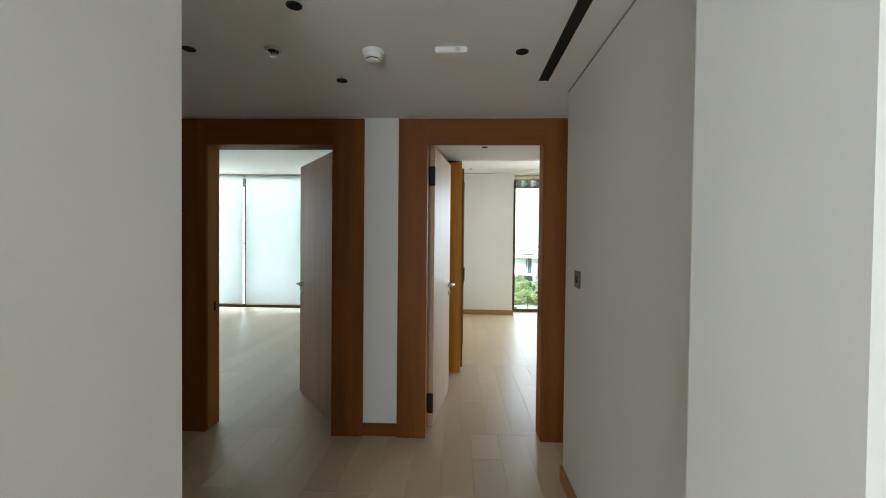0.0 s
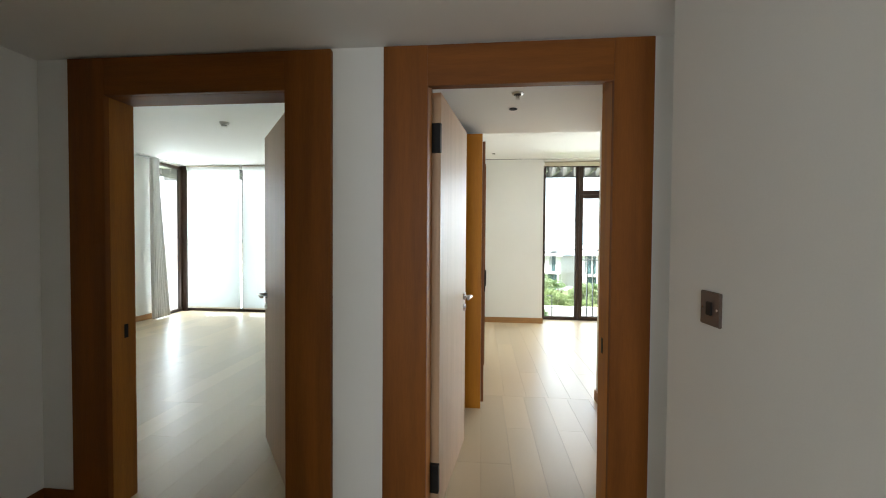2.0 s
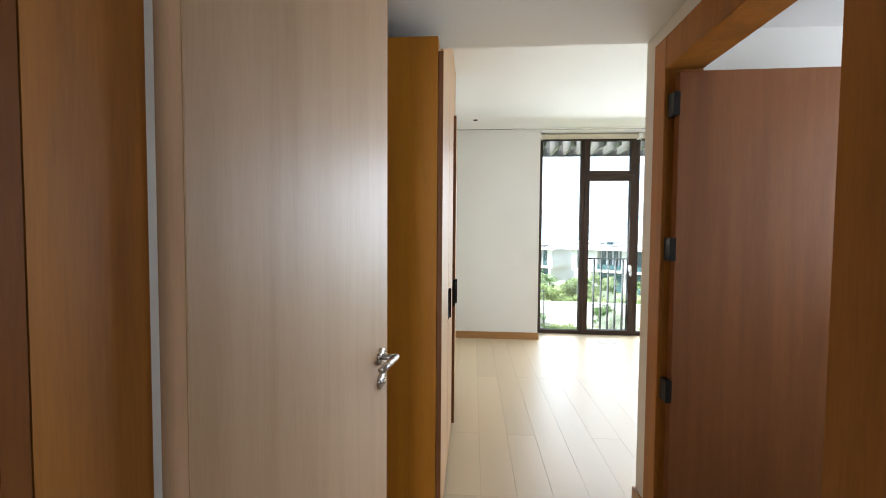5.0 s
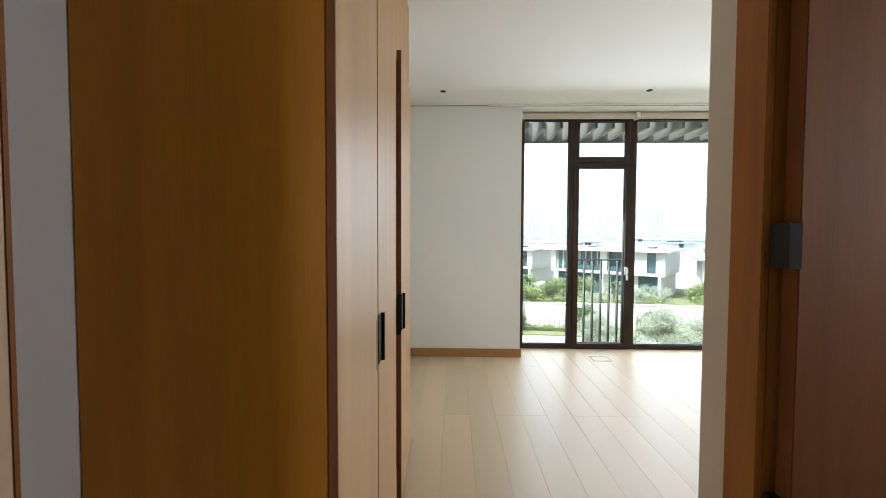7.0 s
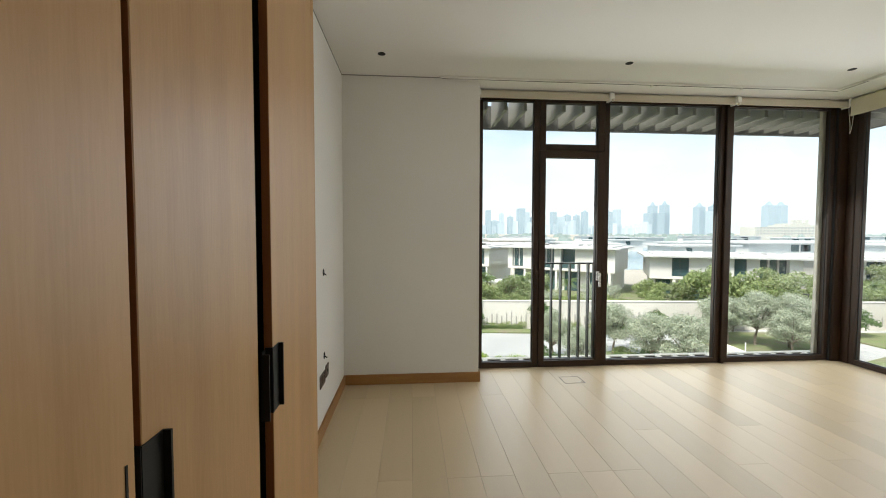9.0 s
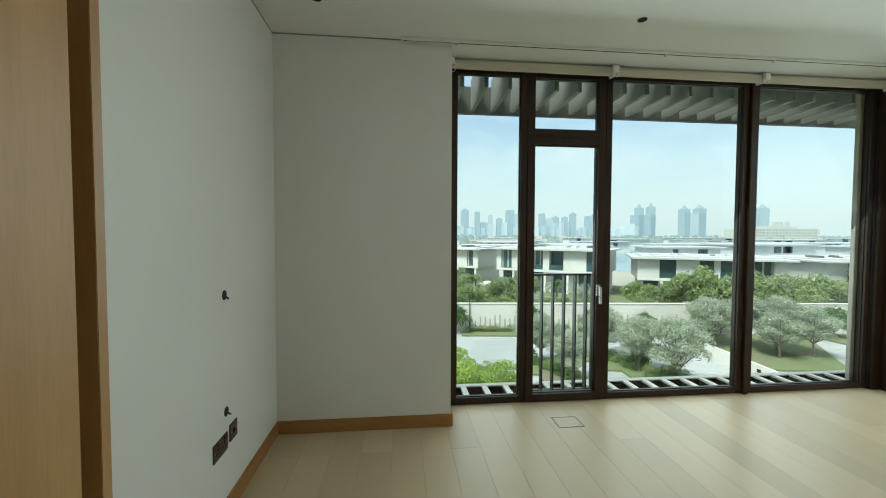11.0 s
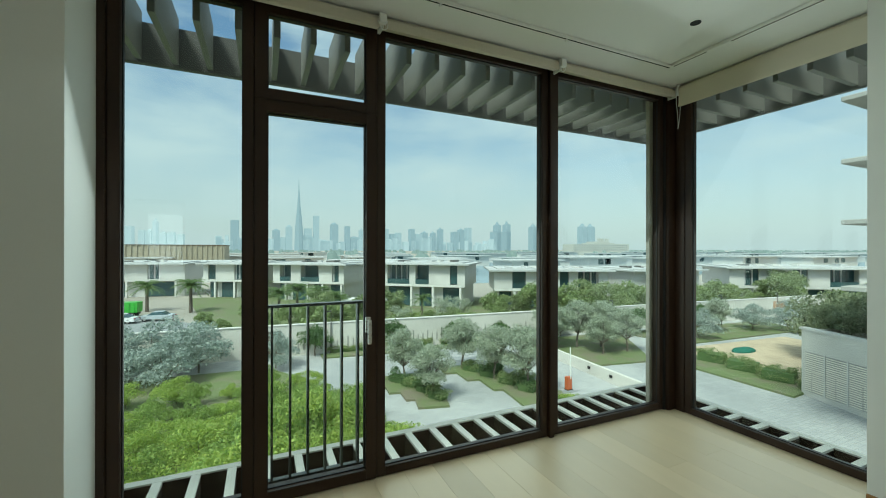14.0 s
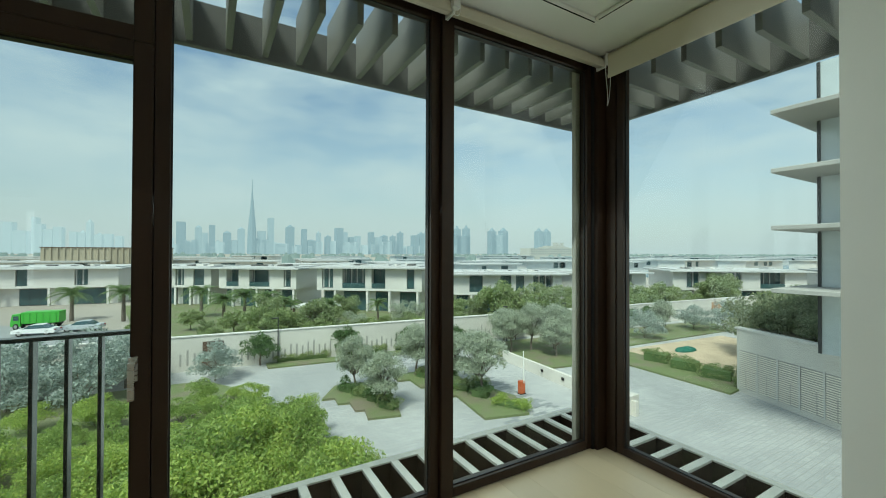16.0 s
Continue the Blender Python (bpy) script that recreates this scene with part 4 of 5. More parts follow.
def limbs(bm, clumps, trunk_h, r0, seed, lean=0.15, every=2):
    """Tapered trunk and limbs that reach into the clumps."""
    r = random.Random(seed)
    top = Vector((r.uniform(-lean, lean), r.uniform(-lean, lean), trunk_h))
    mid = Vector((r.uniform(-lean, lean) * 0.6, r.uniform(-lean, lean) * 0.6, trunk_h * 0.5))
    rod(bm, (0, 0, -0.1), mid, r0, 9, r0 * 0.8)
    rod(bm, mid, top, r0 * 0.8, 9, r0 * 0.6)
    for c in clumps[::every]:
        p = Vector(c[:3])
        h = top.lerp(p, 0.5) + Vector((r.uniform(-0.1, 0.1), r.uniform(-0.1, 0.1), r.uniform(-0.05, 0.12)))
        rod(bm, top, h, r0 * 0.45, 6, r0 * 0.25)
        rod(bm, h, p, r0 * 0.25, 6, r0 * 0.08)


def plant(name, label, category, group, clumps, per, size, leaf, seed, trunk_h, r0, slim=0.5):
    e = thing(name, pose(0, 0, -200), label, category, group)
    bm = bmesh.new()
    limbs(bm, clumps, trunk_h, r0, seed)
    part("trunk", bm, BARK, e)
    ob = new("crown", leaves_mesh("crown", clumps, per, size, leaf, seed, slim=slim))
    ob.parent = e
    return e


def spread_copies(first, places, rng_):
    """Moves the first to the first place and copies it to the rest: (x, y, scale)."""
    for i, (x_, y_, s_) in enumerate(places):
        m = Matrix.LocRotScale((x_, y_, G), Euler((0, 0, rng_.uniform(0, 6.28))), None)
        o = copy_thing(first, m) if i else first
        o.matrix_basis = m @ Matrix.Diagonal((s_, s_, s_ * rng_.uniform(0.9, 1.1), 1))

R = random.Random(11)

# courses of small pavers in the street surface
_n, _l = PAVER.node_tree.nodes, PAVER.node_tree.links
_bt, _co, _mx = _n.new("ShaderNodeTexBrick"), _n.new("ShaderNodeTexCoord"), _n.new("ShaderNodeMix")
_bt.inputs["Scale"].default_value, _bt.inputs["Mortar Size"].default_value = 1.0, 0.018
_bt.inputs["Brick Width"].default_value, _bt.inputs["Row Height"].default_value = 0.62, 0.31
_bt.inputs["Color1"].default_value, _bt.inputs["Color2"].default_value, _bt.inputs["Mortar"].default_value = (1, 1, 1, 1), (0.78, 0.79, 0.8, 1), (0.55, 0.55, 0.55, 1)
_mx.data_type, _mx.blend_type = "RGBA", "MULTIPLY"
_mx.inputs["Factor"].default_value = 0.6
_src = _n["Principled BSDF"].inputs["Base Color"].links[0].from_socket
_l.new(_co.outputs["Object"], _bt.inputs["Vector"])
_l.new(_src, _mx.inputs["A"])
_l.new(_bt.outputs["Color"], _mx.inputs["B"])
_l.new(_mx.outputs["Result"], _n["Principled BSDF"].inputs["Base Color"])

# ---- ground, streets, beds ----
setting(block("ground", -4600, 4600, -4600, 4600, G - 1.0, G - 0.02, SANDY), "flat dusty ground reaching the horizon", "ground")


def sheet(name, pts, z0, z1, mat, label, category):
    bm = bmesh.new()
    top = [bm.verts.new((x_, y_, G + z1)) for x_, y_ in pts]
    bot = [bm.verts.new((x_, y_, G + z0)) for x_, y_ in pts]
    bm.faces.new(top)
    bm.faces.new(bot[::-1])
    for i in range(len(pts)):
        j = (i + 1) % len(pts)
        bm.faces.new((top[i], bot[i], bot[j], top[j]))
    return setting(part(name, bm, mat), label, category)

sheet("pavement", [(-60, 9), (70, 9), (90, 41.5), (45, 46.3), (12, 49.2), (-60, 54)], -0.02, 0.0, PAVER, "pale grey block paving of the forecourt street", "pavement")
sheet("road", [(-90, 62), (-4, 58), (-4, 72), (-30, 96), (-110, 96)], -0.02, 0.0, ASPHALT, "pale asphalt parking street", "road")
sheet("planting_bed", [(-60, 9.5), (8.6, 9.5), (10.0, 27.5), (6.2, 40.5), (3.0, 45.5), (-60, 50)], 0.0, 0.14, LAWN, "planted bed with soil and ground cover", "planting bed")
sheet("planting_bed_b", [(10.4, 36.4), (11.3, 36.2), (11.2, 35.0), (12.0, 34.8), (11.9, 33.2), (12.5, 33.0), (12.2, 31.5), (14.3, 31.0), (15.1, 34.0), (15.0, 38.6), (12.0, 38.9)], 0.0, 0.16, LAWN, "kerbed street bed under two olive trees", "planting bed")
sheet("planting_bed_c", [(17.2, 39.4), (17.0, 37.6), (18.0, 37.4), (17.9, 35.2), (18.9, 35.0), (18.7, 32.4), (19.4, 32.2), (18.8, 27.8), (21.9, 27.0), (23.2, 30.0), (21.2, 38.8)], 0.0, 0.16, LAWN, "kerbed street bed under olive trees", "planting bed")
sheet("planting_bed_d", [(28.5, 45.5), (45.0, 44.0), (37.0, 33.0), (31.0, 34.0)], 0.0, 0.16, LAWN, "planted bed beside the drive", "planting bed")
sheet("planting_bed_e", [(38.5, 34.5), (43.0, 36.0), (42.5, 22.5), (38.0, 22.2)], 0.0, 0.16, LAWN, "hedge bed beside the drive", "planting bed")
sheet("sand_patch", [(43.5, 35.5), (62.0, 34.0), (60.0, 24.0), (43.2, 23.0)], 0.0, 0.03, SAND, "bare sand plot behind the hedge", "sand")
sheet("planting_bed_f", [(45.2, 44.0), (72.0, 41.2), (68.0, 35.0), (45.6, 36.2)], 0.0, 0.14, LAWN, "lawn with silver trees behind the sand plot", "planting bed")
sheet("verge", [(8.0, 48.6), (26.0, 46.6), (26.0, 45.0), (8.0, 47.0)], 0.0, 0.14, LAWN, "kerbed hedge verge along the boundary wall", "verge")
sheet("garden", [(-1, 51.5), (20, 50.5), (92, 43), (110, 40), (60, 75), (10, 110), (-12, 108)], -0.02, 0.06, LAWN, "villa gardens behind the boundary wall", "garden")

# paving joints near the drive: real courses of setts
setts = bmesh.new()
rs = random.Random(2)
for i in range(70):
    for j in range(8):
        x_, y_ = 19.6 + j * 0.62 + (i % 2) * 0.3, 26.0 + i * 0.34
        if rs.random() < 0.5:
            cuboid(setts, x_, x_ + 0.58, y_, y_ + 0.30, G + 0.001, G + 0.006 + 0.004 * rs.random())
st = part("paving_setts", setts, material("dark_setts", (0.25, 0.26, 0.265), 0.85, vary=0.12, scale=2))
tagged(st, "darker grey setts laid in courses across the drive", "paving", kind="stuff")

# ---- boundary wall with slots ----
bw = tagged(thing("boundary_wall", pose(-16, 51.4, G, 0, 0, -5.4), "long pale stone boundary wall with vertical slots", "wall"), kind="structure")
block("wall_body", 0, 112, 0, 0.35, -0.1, 3.1, STONE, bw, 0.02)
block("coping", -0.05, 112.05, -0.06, 0.41, 3.1, 3.2, RENDER_W, bw, 0.01)
for i in range(150):
    x_ = 17.0 + 0.55 * i
    h = 1.1 + 0.25 * math.sin(i * 1.9) + 0.15 * math.sin(i * 0.7)
    # Each slot is a thin grey strip, its shade painted.
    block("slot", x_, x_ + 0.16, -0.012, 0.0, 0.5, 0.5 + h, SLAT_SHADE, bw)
block("gate", 18.8, 20.5, -0.03, 0.0, 0.0, 2.6, BROWN, bw, 0.01, "brown timber gate in the wall")


# ---- villas ----
def villa(p, q, height, seed, bays, depth=13.0, label="white two-storey villa with flat overhanging roof"):
    """Front from p to q in plan, standing on the street level. bays: windows of the upper storey as fractions of the front."""
    p, q = Vector((*p, 0)), Vector((*q, 0))
    L_ = (q - p).length
    ang = math.degrees(math.atan2(q.y - p.y, q.x - p.x))
    e = thing("villa", pose(p.x, p.y, G, 0, 0, ang), label, "house", "villas along the street")
    mid = height * 0.48
    block("lower_wall", 0.8, L_ - 0.6, 1.7, depth, -0.1, mid - 0.15, RENDER_W, e)
    block("floor_band", 0.0, L_, 0.3, depth, mid - 0.15, mid + 0.30, RENDER_W, e, 0.02)
    block("roof", -1.0, L_ + 1.0, -0.9, depth + 1.0, height - 0.40, height - 0.10, ROOF, e, 0.03)
    block("parapet", 0.6, L_ - 0.6, 0.8, depth - 0.6, height - 0.10, height + 0.12, ROOF, e)
    rv = random.Random(seed)
    wz0, wz1 = mid + 0.32, height - 0.42
    edge = 0.0
    for a, b2 in tuple(bays) + ((1.0, 1.0),):
        x0, x1 = a * L_, b2 * L_
        block("upper_wall", edge, x0, 0.3, depth, mid + 0.30, height - 0.40, RENDER_W, e, 0.01)
        if x1 <= x0:
            break
        edge = x1
        deep = 1.5 if x1 - x0 > 2.6 else 0.55
        block("upper_wall", x0, x1, deep + 0.2, depth, mid + 0.30, height - 0.40, RENDER_W, e)
        wnd = block("window", x0, x1, deep + 0.08, deep + 0.2, wz0, wz1, DARKFRAME, e, 0.0)
        nn = max(1, round((x1 - x0) / 1.2))
        for k in range(nn):
            xa = x0 + (x1 - x0) * k / nn + 0.05
            xb = x0 + (x1 - x0) * (k + 1) / nn - 0.05
            block("pane", xa, xb, deep + 0.06, deep + 0.082, wz0 + 0.08, wz1 - 0.08, DARKGLASS, wnd)
            if rv.random() < 0.5:
                block("curtain", xa + 0.05, xa + 0.3, deep + 0.05, deep + 0.061, wz0 + 0.1, wz1 - 0.1, ROOF, wnd, 0.0, "pale curtain behind the glass")
        if deep > 1:
            block("balcony_rail", x0, x1, 0.32, 0.36, wz0, wz0 + 0.95, DARKGLASS, e, 0.0, "dark glass balcony rail")
    for a, b2 in ((0.05, 0.16), (0.24, 0.47), (0.55, 0.68), (0.78, 0.94)):
        wnd = block("window", a * L_, b2 * L_, 1.58, 1.70, 0.0, mid - 0.35, DARKFRAME, e)
        nn = max(1, round((b2 - a) * L_ / 1.5))
        for k in range(nn):
            xa = a * L_ + (b2 - a) * L_ * k / nn + 0.05
            xb = a * L_ + (b2 - a) * L_ * (k + 1) / nn - 0.05
            block("pane", xa, xb, 1.56, 1.582, 0.12, mid - 0.45, DARKGLASS, wnd)
        block("pier", b2 * L_ + 0.15, b2 * L_ + 0.55, 0.35, 0.75, -0.1, mid - 0.16, RENDER_W, e)
    for k in range(9):
        rx = rv.uniform(0.12, 0.85) * L_
        block("roof_unit", rx, rx + rv.uniform(0.3, 1.4), 2.5 + rv.uniform(0, 3), 6.2, height + 0.12, height + 0.12 + rv.uniform(0.12, 0.4), rv.choice((ROOF, ALU, RENDER_W)), e, 0.01)
    return e

villa((-50, 120), (-13.5, 113), 7.7, 1, ((0.04, 0.12), (0.22, 0.27), (0.42, 0.47), (0.55, 0.60), (0.80, 0.86)))
villa((-9.5, 109), (3.2, 101), 7.8, 2, ((0.08, 0.2), (0.5, 0.62), (0.75, 0.9)))
villa((4.5, 98), (17.5, 88), 7.9, 3, ((0.10, 0.26), (0.40, 0.66), (0.84, 0.93)))
villa((20.3, 83), (36.0, 70.5), 8.3, 4, ((0.05, 0.16), (0.25, 0.47), (0.53, 0.66), (0.86, 0.93)))
villa((40.5, 67.5), (58.5, 58.5), 7.3, 5, ((0.16, 0.28), (0.44, 0.54), (0.58, 0.66), (0.74, 0.92)))
villa((64.5, 58), (80, 56), 7.2, 6, ((0.2, 0.34), (0.6, 0.75)))
villa((85, 53.5), (105, 38.5), 7.6, 7, ((0.10, 0.2), (0.42, 0.52), (0.66, 0.84)))
villa((112, 36), (122, 24), 7.6, 8, ((0.2, 0.4), (0.6, 0.8)))
# carport frame beside a villa
cp = thing("pergola", pose(13.4, 67.5, G, 0, 0, -34), "dark timber carport pergola in a villa garden", "pergola")
block("roof", 0, 6.5, 0, 4.5, 2.8, 3.05, RENDER_W, cp, 0.02)
for x_ in (0.2, 3.1, 6.1):
    block("post", x_, x_ + 0.2, 0.1, 0.3, -0.05, 2.8, BROWN, cp)
block("screen", 0.4, 3.0, 4.2, 4.35, -0.05, 2.8, BROWN, cp)

# rows of flat white roofs farther off
rf = random.Random(21)
for row, (dist, top) in enumerate(((150, -2.2), (190, -2.4), (240, -2.2), (310, -1.8), (400, -1.6))):
    a = -0.62
    while a < 2.6:
        wd_ = rf.uniform(0.09, 0.2) * (1 + 0.5 * a * a) ** 0.5
        x0 = 3.4 + a * dist
        y_ = 6 + dist / (1 + 0.22 * max(a, 0)) + rf.uniform(-8, 8)
        w_ = wd_ * dist
        e = thing("far_villa", pose(x0, y_, G), "distant white villa with a flat roof", "house", "distant villas")
        hh = top - G + rf.uniform(-0.6, 0.5)
        block("wall", 0, w_, 0, 14, -0.1, hh - 0.5, RENDER_W, e)
        block("roof", -1.2, w_ + 1.2, -1.5, 15.5, hh - 0.5, hh, ROOF, e)
        for k in range(3):
            u = rf.uniform(0.05, 0.8)
            block("window", u * w_, (u + 0.09) * w_, -0.06, 0.0, hh * 0.55, hh - 0.9, DARKGLASS, e)
        a += wd_ * rf.uniform(1.15, 1.9) + 0.02

# ribbed beige hall
bh = thing("beige_hall", pose(-50.5, 206, G), "large windowless beige hall with ribbed cladding", "building")
block("wall", 0, 38, 0, 30, -0.1, 12.3, BEIGE, bh)
block("roof", -0.3, 38.3, -0.3, 30.3, 12.3, 12.6, BROWN, bh)
for i in range(20):
    block("rib", 0.6 + 1.9 * i, 1.0 + 1.9 * i, -0.35, 0.0, -0.1, 12.3, BEIGE, bh)

# ---- far distance: hotel, lagoon, towers with haze in their colour and glow ----
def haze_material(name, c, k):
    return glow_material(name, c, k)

# Haze is put into these colours and their glow; none hangs in the air.
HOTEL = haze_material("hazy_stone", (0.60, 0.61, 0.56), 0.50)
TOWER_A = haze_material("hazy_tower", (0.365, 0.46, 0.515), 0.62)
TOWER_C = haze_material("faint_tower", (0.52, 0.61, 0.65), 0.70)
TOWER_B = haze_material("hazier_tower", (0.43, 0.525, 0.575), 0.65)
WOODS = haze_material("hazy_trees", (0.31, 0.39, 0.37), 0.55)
WATER = material("lagoon_water", (0.20, 0.30, 0.36), 0.15, vary=0.05)
setting(block("water", 60, 900, 118, 420, G - 0.02, G + 0.03, WATER), "pale blue lagoon between the villas", "water")

ht = thing("hotel", pose(3.4 + 0.915 * 600, 606, G), "long pale hotel with arched centre, haze put into its glowing colour", "building")
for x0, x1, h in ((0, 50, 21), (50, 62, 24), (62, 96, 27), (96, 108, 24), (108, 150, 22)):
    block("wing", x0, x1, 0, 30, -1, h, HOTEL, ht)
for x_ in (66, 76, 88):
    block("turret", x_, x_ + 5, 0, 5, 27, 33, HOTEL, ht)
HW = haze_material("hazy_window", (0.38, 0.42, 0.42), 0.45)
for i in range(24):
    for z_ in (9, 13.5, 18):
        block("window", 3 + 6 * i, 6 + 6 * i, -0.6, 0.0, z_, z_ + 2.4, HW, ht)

DIST = 2500.0
def tower(a, b_, top, mat, crown=0.0, y=DIST):
    """A far tower between two bearings (x per y), of a height given as slope; crown tapers its top."""
    e = thing("tower", pose(3.4 + a * y, 6.7 + y, G), "distant high-rise tower, blue haze put into its glowing colour", "skyscraper", "skyline towers")
    w_, h_ = (b_ - a) * y, top * y + 1.4 - G
    block("shaft", 0, w_, 0, 60, -2, h_ * (1 - crown), mat, e)
    if crown:
        bm = bmesh.new()
        rod(bm, (w_ / 2, 30, h_ * (1 - crown)), (w_ / 2, 30, h_), w_ * 0.5, 8, w_ * 0.12)
        part("crown", bm, mat, e)
    return e

SKYLINE = [(-0.064, -0.048, 0.064, 0), (-0.031, -0.018, 0.058, 1), (-0.005, 0.007, 0.059, 0), (-0.017, -0.006, 0.042, 1),
      (0.022, 0.038, 0.047, 0), (0.051, 0.065, 0.057, 1), (0.092, 0.109, 0.049, 1), (0.114, 0.126, 0.080, 1),
      (0.154, 0.171, 0.066, 0), (0.190, 0.200, 0.057, 0), (0.226, 0.233, 0.053, 1), (0.247, 0.258, 0.044, 0),
      (0.272, 0.289, 0.062, 0), (0.289, 0.300, 0.052, 1), (0.307, 0.317, 0.040, 0), (0.323, 0.334, 0.043, 1),
      (0.361, 0.371, 0.054, 0), (0.374, 0.393, 0.041, 1), (0.396, 0.409, 0.049, 0), (0.424, 0.432, 0.049, 0),
      (0.445, 0.455, 0.060, 0)]
SKYLINE_LOW = [(0.488, 0.504, 0.049, 0), (0.509, 0.520, 0.060, 0), (0.532, 0.543, 0.061, 1), (0.039, 0.050, 0.027, 1),
      (0.073, 0.096, 0.034, 0), (0.128, 0.151, 0.022, 1), (0.202, 0.222, 0.032, 0), (0.415, 0.422, 0.035, 1),
      (-0.046, -0.033, 0.020, 1)]
SKYLINE_FAINT = [(-0.322, -0.308, 0.053), (-0.307, -0.290, 0.038), (-0.283, -0.277, 0.063), (-0.278, -0.269, 0.051),
      (-0.267, -0.255, 0.041), (-0.254, -0.242, 0.046), (-0.231, -0.221, 0.038), (-0.219, -0.209, 0.041),
      (-0.207, -0.200, 0.064), (-0.195, -0.184, 0.037), (-0.181, -0.169, 0.035), (-0.164, -0.153, 0.031)]
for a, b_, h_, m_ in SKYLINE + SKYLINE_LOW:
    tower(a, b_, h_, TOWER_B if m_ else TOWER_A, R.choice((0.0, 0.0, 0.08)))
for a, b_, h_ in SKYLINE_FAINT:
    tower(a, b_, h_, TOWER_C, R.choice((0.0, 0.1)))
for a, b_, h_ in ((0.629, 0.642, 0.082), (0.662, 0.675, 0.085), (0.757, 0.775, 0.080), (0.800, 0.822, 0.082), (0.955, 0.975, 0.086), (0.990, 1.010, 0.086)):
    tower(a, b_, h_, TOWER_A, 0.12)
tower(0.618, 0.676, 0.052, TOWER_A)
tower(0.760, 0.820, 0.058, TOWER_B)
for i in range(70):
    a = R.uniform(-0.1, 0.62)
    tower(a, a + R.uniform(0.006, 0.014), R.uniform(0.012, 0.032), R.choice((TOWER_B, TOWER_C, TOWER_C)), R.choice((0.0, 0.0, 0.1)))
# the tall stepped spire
sp = thing("spire_tower", pose(3.4 + 0.0792 * DIST, 6.7 + DIST, G), "very tall stepped spire tower, blue haze put into its glowing colour", "skyscraper")
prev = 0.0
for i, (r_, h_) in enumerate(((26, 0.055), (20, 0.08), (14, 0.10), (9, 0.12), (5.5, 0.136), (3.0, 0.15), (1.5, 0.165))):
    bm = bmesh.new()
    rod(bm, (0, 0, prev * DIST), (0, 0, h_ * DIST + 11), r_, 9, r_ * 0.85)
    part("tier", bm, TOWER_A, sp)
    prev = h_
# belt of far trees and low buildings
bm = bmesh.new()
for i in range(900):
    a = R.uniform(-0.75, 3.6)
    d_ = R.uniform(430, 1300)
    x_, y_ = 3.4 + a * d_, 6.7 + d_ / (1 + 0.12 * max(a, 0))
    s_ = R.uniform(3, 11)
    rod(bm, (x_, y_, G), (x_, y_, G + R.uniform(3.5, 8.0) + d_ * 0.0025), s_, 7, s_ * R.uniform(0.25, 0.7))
tagged(part("far_woods", bm, WOODS), "belt of far trees and low roofs, haze put into its glowing colour", "distance", kind="stuff")

# ---- plants ----
c1 = crown_clumps(3, 16, 1.15, 1.5, 0.55, 0.38, 0.62)
lime1 = plant("green_shrub", "broad bright green leafy shrub in the planting bed", "shrub", "green shrubs in the bed", c1, 1400, 0.054, L_LIME, 3, 0.4, 0.05, 0.45)
places = []
for i in range(900):
    x_, y_ = R.uniform(-15, 9.3), R.uniform(15, 40)
    edge = 9.6 - 0.02 * max(0, y_ - 27) ** 1.95
    if x_ < edge - 0.9 and x_ > -0.42 * y_ - 1 and len(places) < 200 and all((x_ - u) ** 2 + (y_ - v) ** 2 > 2.0 for u, v, _ in places):
        low = 1.12 - 0.035 * max(0.0, y_ - 24)
        places.append((x_, y_, low * R.choice((0.65, 0.85, 1.0, 1.2, 1.4)) * R.uniform(0.9, 1.1)))
c1b = crown_clumps(31, 14, 1.05, 1.6, 0.5, 0.40, 0.66)
lime2 = plant("green_shrub", "large-leaved mid green shrub in the planting bed", "shrub", "green shrubs in the bed", c1b, 1000, 0.066, leaf_material("mid_green_leaves", (0.42, 0.52, 0.14), (0.18, 0.28, 0.075)), 31, 0.4, 0.05, 0.42)
spread_copies(lime1, places[::2], R)
spread_copies(lime2, places[1::2], R)

c2 = crown_clumps(5, 22, 1.35, 1.6, 0.7, 0.36, 0.6)
silver = plant("silver_shrub", "large rounded silver-leaved shrub", "shrub", "silver shrubs", c2, 950, 0.062, L_SILVER, 5, 0.5, 0.06, 0.55)
spread_copies(silver, [(3.7, 45.6, 1.22), (-2.5, 47, 1.75), (-5.6, 47.6, 1.8), (-8.6, 48.0, 1.8), (-11.6, 47.8, 1.8), (-14.6, 48.2, 1.75), (-4.4, 44.0, 1.55), (-8.5, 44.4, 1.6), (-12.6, 44.8, 1.6), (-17.5, 48.0, 1.75), (-16.0, 45.2, 1.6),
                       (51, 37.6, 1.4), (63, 38, 1.5), (66, 35.5, 1.5)], R)

c3 = crown_clumps(7, 44, 0.95, 1.75, 1.15, 0.30, 0.48)
olive = plant("olive_tree", "grey-green olive tree with a rounded crown", "tree", "olive trees", c3, 1450, 0.056, L_OLIVE, 7, 0.9, 0.08, 0.36)
spread_copies(olive, [(13.2, 37.3, 1.34), (13.7, 32.8, 1.36), (18.9, 38.2, 1.5), (20.1, 34.6, 1.6), (21.0, 31.4, 1.6), (31.5, 40.5, 1.6), (34.0, 40.0, 1.7), (36.5, 39.0, 1.65), (34.5, 36.8, 1.5), (37.6, 36.5, 1.55), (33, 43.5, 1.6), (40.5, 42, 1.5), (57, 39, 1.4)], R)

